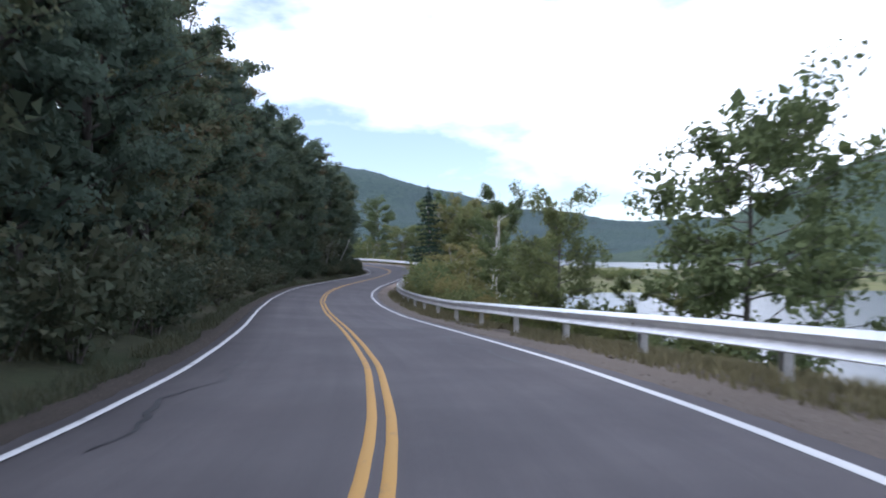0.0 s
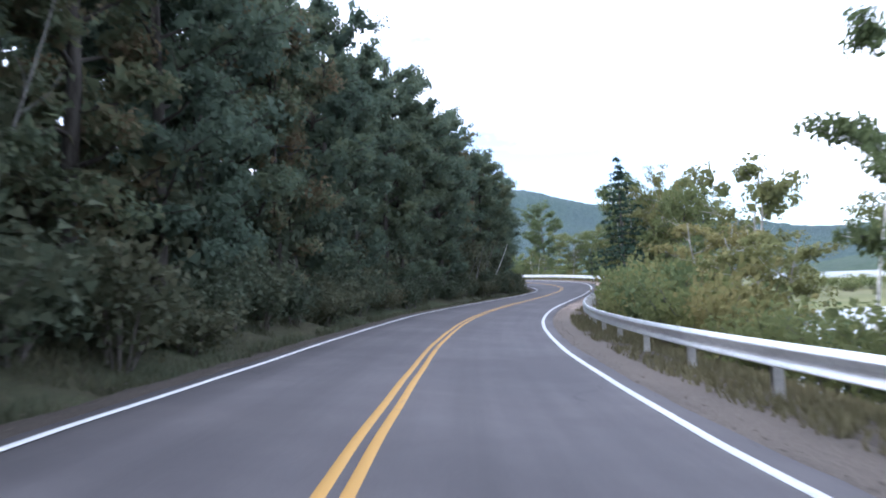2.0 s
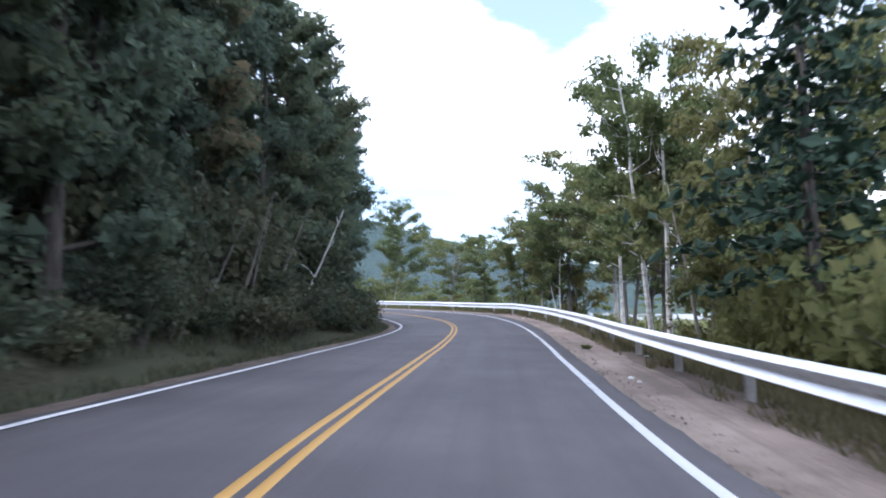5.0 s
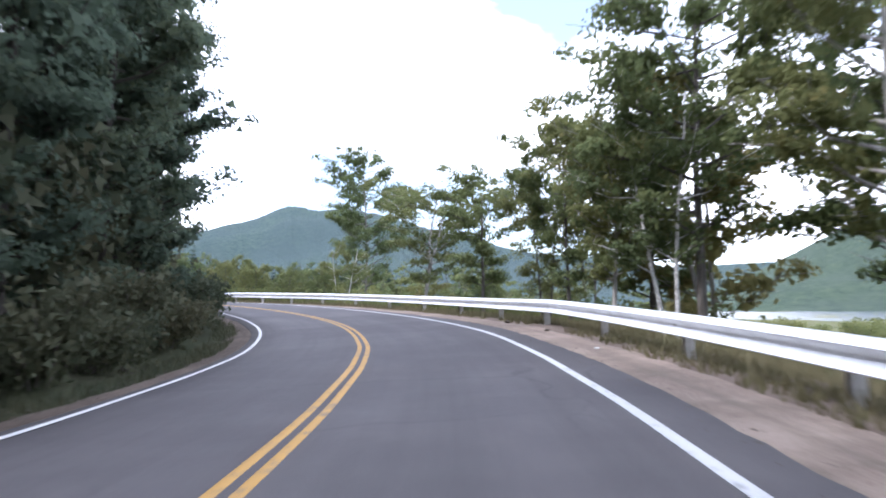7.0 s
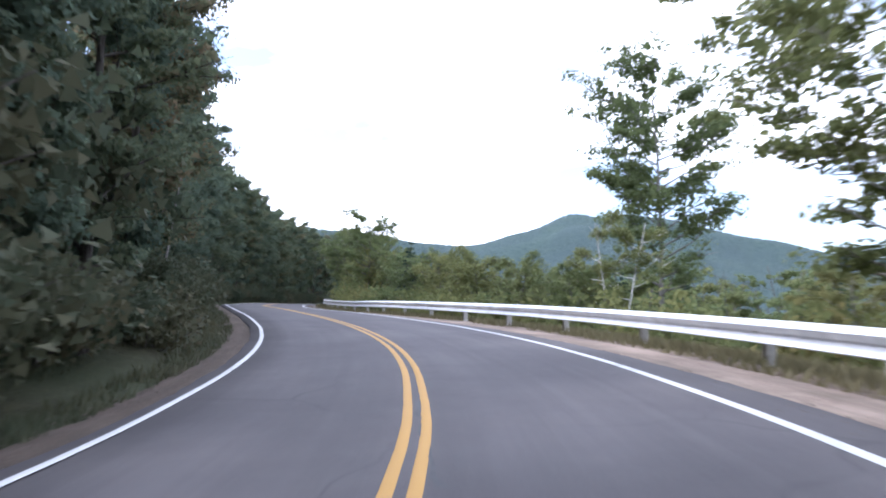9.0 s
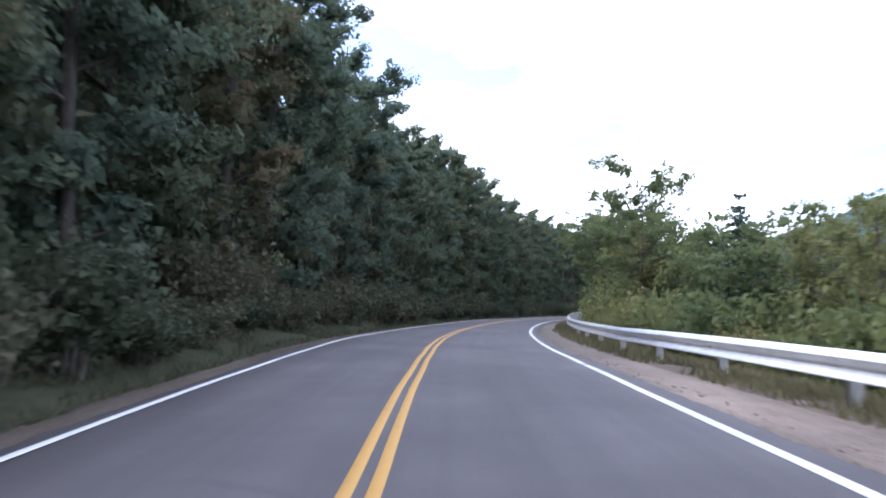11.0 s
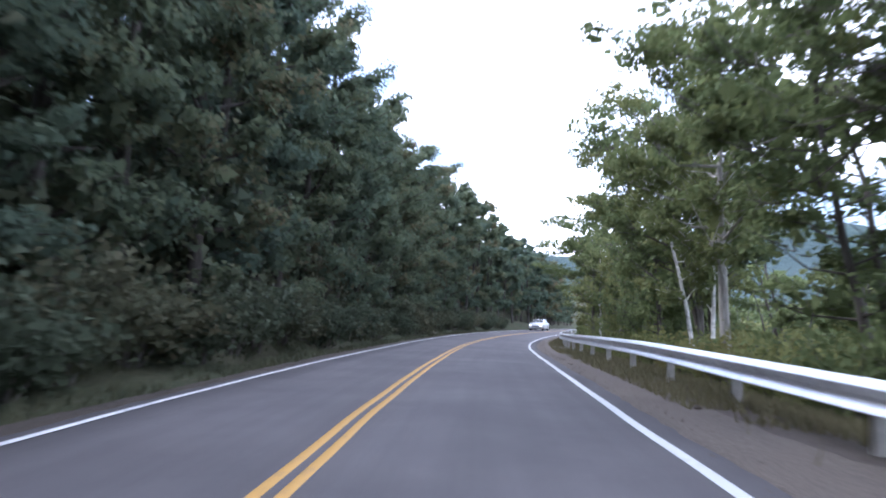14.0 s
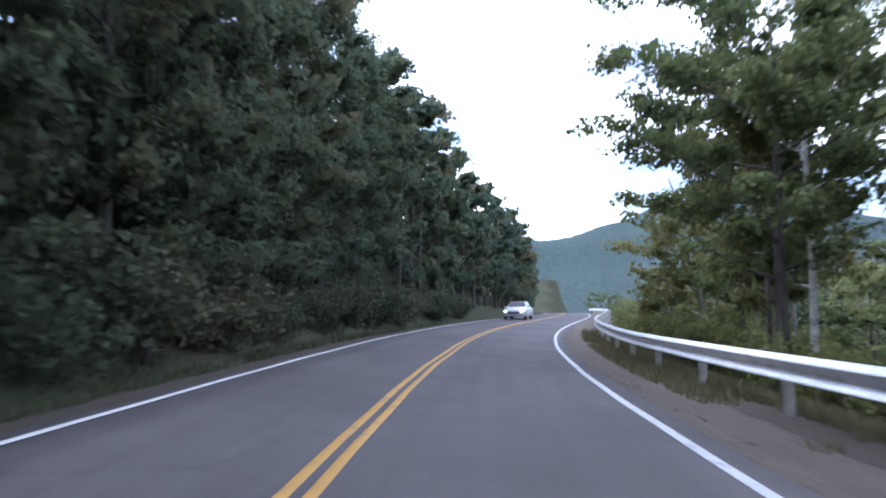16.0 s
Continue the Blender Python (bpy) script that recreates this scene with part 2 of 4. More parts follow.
FOREST_BARK = mat_bark("forest_bark", (0.035, 0.03, 0.026), (0.085, 0.076, 0.066))
PALE_BARK = mat_bark("pale_bark", (0.22, 0.2, 0.18), (0.45, 0.43, 0.4))
GREY_BARK = mat_bark("ash_grey_bark", (0.1, 0.095, 0.085), (0.24, 0.23, 0.21))
BIRCH = mat_bark("birch_bark", (0.36, 0.35, 0.33), (0.80, 0.78, 0.75), (3, 3, 7))

# ---- the road's line ----
STEP = 1.0
S = np.arange(-20.0, 420.5, STEP)
BEND = [0.04080, 0.03998, 0.03857, 0.03541, 0.02878, 0.01804, 0.00705, 0.00306, -0.00111, -0.00493, -0.00498, -0.00634, -0.00894, -0.01072, -0.00975, -0.00481, 0.00054, 0.00309, 0.00583, 0.01049, 0.01653, 0.02122, 0.02237, 0.02362, 0.02218, 0.01817, 0.00821, 0.00059, -0.00368, -0.00563, -0.00574, -0.00745, -0.00873, -0.00679, -0.00408, -0.00290, -0.00020, -0.00150, -0.00379, -0.00459, -0.00430, -0.00448, -0.00555, -0.00675, -0.00687, -0.00560, -0.00344, -0.00096, 0.00116, 0.00253, 0.00318, 0.00331, 0.00307, 0.00262, 0.00209, 0.00156, 0.00109, 0.00069, 0.00037, 0.00014, -0.00003, -0.00015, -0.00023, -0.00030, -0.00036]
GRADE = [-0.0458, -0.0555, -0.0394, -0.0145, 0, 0.0101, 0.0224, 0.0407, 0.0326, 0.0094, 0.0203, 0.0025, 0.0051, 0.012, 0.0128, 0.0083, 0.0038, 0.0009, -0.0004, -0.0011]
BANK = [0.0596, 0.0111, -0.0688, -0.0705, -0.0197, 0.066, 0.0251, -0.0336, -0.0082, -0.022, -0.0602, -0.0533, -0.0302, -0.0093, 0.0071]
_b = np.interp(S, np.linspace(-20, 330, 15), BANK)
_k = np.interp(S, -20 + 6.0 * np.arange(len(BEND)), BEND)
_g = np.interp(S, -20 + 20.0 * np.arange(len(GRADE)), GRADE)


def running(v):
    c = np.concatenate([[0], np.cumsum((v[1:] + v[:-1]) / 2 * STEP)])
    return c - c[20]


TH = running(_k)
RX, RY, RZ = running(-np.sin(TH)), running(np.cos(TH)), running(_g)
W_LEFT, W_RIGHT = 2.82, 3.23


def road_at(s, d, up=0.0):
    """World place at s metres along the road and d metres to the right of its middle."""
    th = np.interp(s, S, TH)
    return np.stack([np.interp(s, S, RX) + d * np.cos(th), np.interp(s, S, RY) + d * np.sin(th), np.interp(s, S, RZ) + np.interp(s, S, _b) * np.clip(d, -7, 7) + up + 0 * d], -1)


def heading(s):
    return float(np.degrees(np.interp(s, S, TH)))


def road_coords(x, y):
    """Nearest s and d of world places."""
    x, y = np.atleast_1d(x), np.atleast_1d(y)
    sp, dp = np.empty_like(x), np.empty_like(x)
    for a in range(0, len(x), 4000):
        q = slice(a, a + 4000)
        dx, dy = x[q, None] - RX, y[q, None] - RY
        i = (dx * dx + dy * dy).argmin(1)
        n = np.arange(len(i))
        dx, dy = dx[n, i], dy[n, i]
        sp[q] = S[i]
        side = dx * np.cos(TH[i]) + dy * np.sin(TH[i])
        dp[q] = np.sign(side) * np.hypot(dx, dy)
    return sp, dp


WATER_Z = -5.6


def wave(x, y, size, seed):
    """Smooth pseudo-noise from a few crossed sines, about -1 to 1."""
    r = np.random.RandomState(seed)
    v = 0
    for k in range(6):
        a, f, p = r.uniform(0, 6.283), r.uniform(0.5, 1.6) / size, r.uniform(0, 6.283)
        v = v + np.sin((x * np.cos(a) + y * np.sin(a)) * f * 6.283 + p)
    return v / 3.2


def ground_z(x, y):
    s, d = road_coords(x, y)
    zr = np.interp(s, S, RZ) + np.interp(s, S, _b) * np.clip(d, -7, 7)
    rough = 0.12 * wave(x, y, 7, 3) + 0.3 * wave(x, y, 23, 5)
    a = np.abs(d)
    fade = np.clip((a - 5.0) / 4, 0, 1)
    right = zr - 0.34 - 0.45 * np.clip(d - 7.0, 0, None)
    dist = np.hypot(x, y - 30)
    east = np.clip((x + 30) / 60, 0, 1)
    far_lake = np.clip((dist - 400) / 40, 0, 1) * np.clip((600 - dist) / 60, 0, 1) * east * np.clip((115 - x) / 40, 0, 1)
    channel = np.clip(1 - np.abs(dist - 160 - 16 * wave(x, y, 90, 14)) / 13, 0, 1) * np.clip((70 - x) / 20, 0, 1) * east
    bank = WATER_Z - 0.9 + 1.25 * np.clip(wave(x, y, 120, 11) + 0.6 * wave(x, y, 45, 12) + np.clip((d - 105) / 30, -1.2, 0.75), -1, 0.62) - 2.2 * far_lake - 1.2 * channel
    woods = np.clip((s - 85) / 30, 0, 1) * np.clip((230 - d) / 60, 0, 1)
    floor = bank * (1 - woods) + (WATER_Z + 0.6) * woods
    right = np.maximum(right, floor)
    u = np.clip(-d - 4.6, 0, None)
    left = zr - 0.12 + np.where(u < 12, 0.40 * u, 4.8 + 0.22 * np.minimum(u - 12, 40)) - 0.3 * np.clip(1 - np.abs(-d - 4.6) / 0.9, 0, 1)
    z = np.where(d > 0, np.where(a < 7.0, zr - 0.30, right + 0.06 + rough * fade * 0.5), np.where(a < 4.4, zr - np.interp(a, [3.5, 4.0], [0.30, 0.10]), left + rough * fade))
    return z


# ---- mesh helpers ----
def np_mesh(name, verts, faces, mat, smooth=False, uv=None):
    """A mesh from arrays: verts (n, 3), faces (m, k)."""
    me = bpy.data.meshes.new(name)
    verts, faces = np.asarray(verts, np.float32), np.asarray(faces, np.int32)
    m, k = faces.shape
    me.vertices.add(len(verts))
    me.vertices.foreach_set("co", verts.ravel())
    me.loops.add(m * k)
    me.loops.foreach_set("vertex_index", faces.ravel())
    me.polygons.add(m)
    me.polygons.foreach_set("loop_start", np.arange(m, dtype=np.int32) * k)
    me.polygons.foreach_set("use_smooth", np.full(m, smooth))
    if uv is not None:
        me.uv_layers.new(name="UVMap").data.foreach_set("uv", np.asarray(uv, np.float32)[faces.ravel()].ravel())
    me.materials.append(mat)
    me.update(calc_edges=True)
    return me


def grid_faces(n, m):
    a = (np.arange(n - 1)[:, None] * m + np.arange(m - 1)).ravel()
    return np.stack([a, a + 1, a + m + 1, a + m], 1)


def strip(name, s0, s1, ds, offs, ups, mat, jitter=None):
    """A band along the road; offs and ups are its cross-section from left to right."""
    s = np.arange(s0, s1 + 1e-6, ds)
    d = np.tile(np.asarray(offs, float), (len(s), 1))
    if jitter is not None:
        d = d + jitter(s[:, None], d)
    up = np.tile(np.asarray(ups, float), (len(s), 1))
    sg = np.repeat(s[:, None], d.shape[1], 1)
    v = road_at(sg.ravel(), d.ravel(), up.ravel())
    return np_mesh(name, v, grid_faces(len(s), d.shape[1]), mat, True, np.stack([d.ravel(), sg.ravel()], 1))


def part(name, me, parent, label=""):
    ob = new(name, me)
    ob.parent = parent
    return tagged(ob, label)


def bm_mesh(name, bm, mat, smooth=False):
    me = bpy.data.meshes.new(name)
    bm.to_mesh(me)
    bm.free()
    for p in me.polygons:
        p.use_smooth = smooth
    me.materials.append(mat)
    return me


# ---- ground, water, mountains ----
def spread(lo, hi, fine, far, n):
    """Even steps from lo to hi, then growing steps out to far."""
    mid = np.arange(lo, hi + 0.1, fine)
    q = np.linspace(0, 1, n + 1)[1:]
    e = fine * n * q + (far - fine * n) * q ** 3.2
    return np.concatenate([(lo - e)[::-1], mid, hi + e])


def build_ground():
    gx, gy = spread(-190, 40, 1.6, 2600, 90), spread(-30, 290, 1.6, 2600, 90)
    X, Y = np.meshgrid(gx, gy, indexing="ij")
    z = ground_z(X.ravel(), Y.ravel())
    me = np_mesh("ground", np.stack([X.ravel(), Y.ravel(), z], 1), grid_faces(len(gx), len(gy))[:, ::-1], SOIL, True)
    tagged(new("ground", me), "uneven earth with grass, leaf litter and flat marsh", "ground", kind="structure")
    me = np_mesh("water", [(-2600, -2600, WATER_Z), (2600, -2600, WATER_Z), (2600, 2600, WATER_Z), (-2600, 2600, WATER_Z)], [(0, 1, 2, 3)], WATER)
    tagged(new("water", me), "still grey-blue lake water among marsh grass", "water", kind="structure")


build_ground()


def build_mountain(name, label, crest, dist, depth, r0, r1, nb, nr, seed, mat):
    """A wooded ridge seen far off; crest holds the summits and saddles as bearing and height."""
    cb, ch = np.array(crest, float).T
    be, ra = np.linspace(cb[0], cb[-1], nb), np.linspace(r0, r1, nr)
    h = np.interp(be, cb, ch)
    k = np.hanning(max(5, int(nb * 2.6 / (cb[-1] - cb[0]))))
    h = np.convolve(np.pad(h, len(k), mode="edge"), k / k.sum(), mode="same")[len(k):-len(k)]
    B, Rr = np.meshgrid(np.radians(be), ra, indexing="ij")
    x, y = -15 - Rr * np.sin(B), 80 + Rr * np.cos(B)
    fold = 60 * wave(np.degrees(B) * 9, Rr, 260, seed + 3)
    rise = np.clip((Rr - r0) / (0.3 * (dist - r0)), 0, 1)
    z = h[:, None] * np.exp(-((Rr + fold - dist) / depth) ** 2) * rise * rise * (3 - 2 * rise)
    z = z * (1 + 0.02 * wave(x, y, 160, seed) + 0.05 * wave(x, y, 420, seed + 1)) + np.random.RandomState(seed).uniform(-1.6, 1.6, x.shape) * np.clip(z / 60, 0, 1)
    v = np.stack([x.ravel(), y.ravel(), z.ravel() + WATER_Z - 2], 1)
    tagged(new(name, np_mesh(name, v, grid_faces(nb, nr), mat, True)), label, "mountain", kind="structure")


build_mountain("mountain_range", "long wooded mountain range far off, blue-green from painted haze", [(-30, 86), (-19, 90), (-10, 89), (-6.7, 97), (-1, 112), (4.4, 141), (7, 163), (12.6, 196),
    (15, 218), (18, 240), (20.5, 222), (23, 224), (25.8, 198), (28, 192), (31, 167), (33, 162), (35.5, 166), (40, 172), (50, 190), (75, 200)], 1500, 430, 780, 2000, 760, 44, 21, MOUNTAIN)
build_mountain("near_hill", "rounded green wooded hill beyond the lake", [(-98, 120), (-75, 150), (-55, 170), (-40, 168), (-33, 150), (-26, 112), (-21, 80), (-17, 48), (-13, 22), (-6, 4)], 900, 270, 480, 1300, 420, 34, 31, HILL)

# ---- road ----
def crack(s0, s1, d0, d1, seed):
    """A dark tarred crack wandering along the lane."""
    r = np.random.RandomState(seed)
    s = np.linspace(s0, s1, int((s1 - s0) / 0.12))
    d = np.linspace(d0, d1, len(s)) + 0.16 * wave(s, 0 * s, 2.6, seed) + 0.05 * wave(s, 0 * s, 0.6, seed + 1)
    w = 0.016 + 0.028 * np.clip(wave(s, 0 * s, 1.7, seed + 2) + 0.5, 0, 1.4)
    v = np.concatenate([np.stack([road_at(s, d - w, 0.0035), road_at(s, d + w, 0.0035)], 1).reshape(-1, 3)])
    i = 2 * np.arange(len(s) - 1)
    tagged(new("road_crack", np_mesh("road_crack", v, np.stack([i, i + 1, i + 3, i + 2], 1), TAR)), "dark tar-sealed crack in the grey asphalt", "crack", kind="structure")


TAR = mat_plain("tar", (0.022, 0.022, 0.024), (0.05, 0.05, 0.055), 0.6, 0, 8)
for i, q in enumerate([(13.0, 19.5, 2.45, 2.3), (20.2, 27.5, 2.25, 2.0), (40.0, 43.5, 2.0, 2.1), (71.5, 76.0, 2.7, 2.5), (116.0, 121.5, 0.2, 0.15), (175.0, 181.0, 2.4, 2.4), (8.0, 14.0, -2.3, -2.1)]):
    crack(*q, 60 + 4 * i)
ragged = lambda s, d: np.where(np.abs(d) > 2.9, 0.022 * wave(s, d * 0, 3.1, 7) + 0.028 * wave(s, d * 0, 0.9, 8), 0) + (d > 3.5) * np.interp(s, [70, 84, 95, 130, 142], [0, 0.05, 0.28, 0.28, 0])
tagged(new("road", strip("road", -20, 360, 0.4, [-W_LEFT - 0.32, -W_LEFT - 0.28, -2, -1, 0, 1, 2, 3, W_RIGHT + 0.40, W_RIGHT + 0.45],
    [-0.16, -0.02, 0.0, 0.0, 0.0, 0.0, 0.0, 0.0, -0.015, -0.16], ASPHALT, ragged)), "weathered grey asphalt two-lane road with fine cracks", "road", kind="structure")
for nm, d, w, m, lb in (("centre_line", -0.093, 0.10, YELLOW, "worn yellow painted centre line"), ("centre_line", 0.093, 0.10, YELLOW, "worn yellow painted centre line"),
                        ("edge_line", -W_LEFT, 0.10, WHITE, "thin white painted road edge line"), ("edge_line", W_RIGHT, 0.13, WHITE, "white painted road edge line")):
    tagged(new(nm, strip(nm, -19, 359, 0.5, [d - w / 2, d - w / 2 + 0.01, d + w / 2 - 0.01, d + w / 2], [0.0, 0.005, 0.005, 0.0], m,
        lambda s, dd: 0.012 * wave(s, dd * 0, 5, 9) + (abs(dd) < 1) * np.interp(s, [0, 14, 30, 45, 140, 160, 205, 230], [0, 0.04, 0.02, 0, 0, -0.05, -0.05, 0]))), lb, "road marking", kind="structure")
nb = lambda s, d: 0.10 * wave(s, d * 2.1, 2.3, 13)
tagged(new("gravel_shoulder", strip("gravel_shoulder", -20, 358, 0.6, [W_RIGHT + 0.28, 3.75, 4.0, 4.25, 4.5, 4.75, 5.0, 5.3, 5.7], [-0.10, -0.028, -0.035, -0.03, -0.04, -0.045, -0.06, -0.12, -0.40], GRAVEL, nb)),
    "pinkish brown gravel and sand shoulder", "shoulder", kind="structure")
tagged(new("verge", strip("verge", -20, 358, 0.6, [4.85, 5.02, 5.3, 5.7, 6.2, 6.8, 7.4], [-0.13, -0.045, -0.05, -0.08, -0.14, -0.24, -0.75], DIRT, lambda s, d: (d < 5.6) * -np.interp(s, [58, 66, 140, 160], [0.3, 0, 0, 0.35]) + 0.18 * wave(s, d * 0, 3.3, 17) * (d < 5.6) + 0.07 * wave(s, d * 0, 0.9, 18))),
    "dark earthy verge with dry grass under the guard rail", "verge", kind="structure")
tagged(new("dirt_shoulder", strip("dirt_shoulder", -20, 358, 0.6, [-4.6, -4.1, -3.8, -3.55, -3.35, -W_LEFT - 0.2], [-0.7, -0.26, -0.10, -0.05, -0.03, -0.10], LITTER, nb)),
    "narrow brown dirt shoulder below the forest edge", "shoulder", kind="structure")


# ---- guard rail ----
def beam_mesh(s0, s1, bow):
    """One length of W-profile rail with thickness."""
    prof = [(0.004, 0.722), (-0.014, 0.718), (-0.072, 0.654), (-0.086, 0.634), (-0.085, 0.622), (-0.072, 0.61), (-0.004, 0.55), (0.012, 0.53), (0.012, 0.5), (0.0, 0.488), (-0.07, 0.412), (-0.086, 0.39), (-0.084, 0.378), (-0.07, 0.372), (0.0, 0.366), (0.006, 0.358)]
    prof = prof + [(a + 0.012, b) for a, b in prof[::-1]]
    n = len(prof)
    ss = np.linspace(s0, s1, 9)
    v = np.concatenate([road_at(np.full(n, s), RAIL_D + bow + np.array([p[0] for p in prof]), np.array([p[1] for p in prof]) + rail_lift(s)) for s in ss])
    f = [(i * n + j, i * n + (j + 1) % n, (i + 1) * n + (j + 1) % n, (i + 1) * n + j) for i in range(8) for j in range(n)]
    return np_mesh("rail", v, f, STEEL)


RAIL_D = 5.2


def rail_lift(s):
    """How far the rail stands above or below its usual height."""
    return float(np.interp(s, [0, 14, 25, 37, 60, 80, 108, 130, 160, 172, 182, 195, 215, 330], [0.02, 0.045, 0.085, 0.065, 0.03, 0.0, -0.03, -0.03, -0.06, -0.07, -0.02, 0.085, 0.10, 0.08]))


def build_rail():
    root = tagged(new("guard_rail"), "galvanised W-profile steel guard rail on posts beside the gravel shoulder", "guard rail")
    root.location = road_at(-16.0, np.array(RAIL_D))
    inv = Matrix.Translation(root.location).inverted()
    r = random.Random(4)
    s = -16.0
    k = 0
    bm = bmesh.new()
    for (sx, sy, px, py) in ((0.15, 0.012, 0, 0.05), (0.15, 0.012, 0, -0.05), (0.012, 0.1, 0, 0)):
        bmesh.ops.create_cube(bm, size=1, matrix=Matrix.Translation((px, py, -0.2)) @ Matrix.Diagonal((sx, sy, 1.75, 1)))
    post_me = bm_mesh("post", bm, POST)
    bm = bmesh.new()
    bmesh.ops.create_cube(bm, size=1, matrix=Matrix.Diagonal((0.14, 0.13, 0.33, 1)))
    bmesh.ops.bevel(bm, geom=bm.edges[:], offset=0.01, segments=1, affect="EDGES")
    block_me = bm_mesh("spacer_block", bm, POST)
    while s < 330:
        ob = part("post", post_me, root)
        p = road_at(s, np.array(RAIL_D + 0.24), rail_lift(s))
        ob.matrix_parent_inverse = inv
        ob.matrix_basis = pose(*p, r.uniform(-2, 2), r.uniform(-2.5, 2.5), heading(s) + r.uniform(-3, 3))
        bl = part("spacer_block", block_me, ob)
        bl.location = (-0.145, 0, 0.54)
        if k % 2 == 0:
            ra = part("rail", beam_mesh(s - 0.1, s + 7.72, 0.004 * (k // 2 % 2) + 0.0), root)
            ra.matrix_parent_inverse = inv
        k += 1
        s += 3.81


build_rail()


# ---- trees ----
def tube(pts, radii, n=6):
    pts, radii = np.asarray(pts, float), np.asarray(radii, float)
    t = np.gradient(pts, axis=0)
    t /= np.linalg.norm(t, axis=1)[:, None] + 1e-9
    a = np.cross(t, [0.31, 0.87, 0.17])
    a /= np.linalg.norm(a, axis=1)[:, None] + 1e-9
    b = np.cross(t, a)
    q = np.arange(n) * 2 * np.pi / n
    v = (pts[:, None] + radii[:, None, None] * (np.cos(q)[None, :, None] * a[:, None] + np.sin(q)[None, :, None] * b[:, None])).reshape(-1, 3)
    f = [(i * n + j, i * n + (j + 1) % n, (i + 1) * n + (j + 1) % n, (i + 1) * n + j) for i in range(len(pts) - 1) for j in range(n)]
    return v, np.array(f)


def join(pieces):
    vs, fs, o = [], [], 0
    for v, f in pieces:
        vs.append(v)
        fs.append(f + o)
        o += len(v)
    return np.concatenate(vs), np.concatenate(fs)


def leaf_quads(r, c, size, flat=0.5, long=1.5, tri=False, out=None):
    """Small kite-shaped leaf sprays at the places c, facing roughly along out."""
    n = len(c)
    nor = r.normal(size=(n, 3)) * [1, 1, 0.8] + [0, 0, flat] if out is None else out + r.normal(size=(n, 3)) * 0.42 + [0, 0, 0.3]
    nor /= np.linalg.norm(nor, axis=1)[:, None]
    u = np.cross(nor, r.normal(size=(n, 3)))
    u /= np.linalg.norm(u, axis=1)[:, None]
    w = np.cross(nor, u)
    L = (size * r.uniform(0.55, 1.35, n))[:, None]
    bend = nor * L * r.uniform(-0.18, 0.18, n)[:, None]
    if tri:
        v = np.stack([c - u * L * 0.45 - w * L * 0.3, c + w * L * 0.5 + bend, c + u * L * 0.55 - w * L * 0.2], 1).reshape(-1, 3)
        return v, np.arange(3 * n).reshape(n, 3)
    v = np.stack([c - u * L * 0.5, c + w * L * 0.5 / long + bend, c + u * L * 0.5, c - w * L * 0.5 / long + bend], 1).reshape(-1, 3)
    return v, np.arange(4 * n).reshape(n, 4)


def clump_leaves(r, cc, cr, per, leaf, squash, tri):
    """Leaves round the shells of the clumps at cc, turned outwards and up."""
    k = r.normal(size=(len(cc), per, 3)) + [0, 0, 0.25]
    k /= np.linalg.norm(k, axis=2)[:, :, None]
    u = r.uniform(0, 1, (len(cc), per, 1)) ** 0.45
    c = (cc[:, None] + k * u * cr[:, None, None] * [1, 1, squash]).reshape(-1, 3)
    c[:, 2] = np.maximum(c[:, 2], 0.12)
    return leaf_quads(r, c, leaf, tri=tri, out=k.reshape(-1, 3))


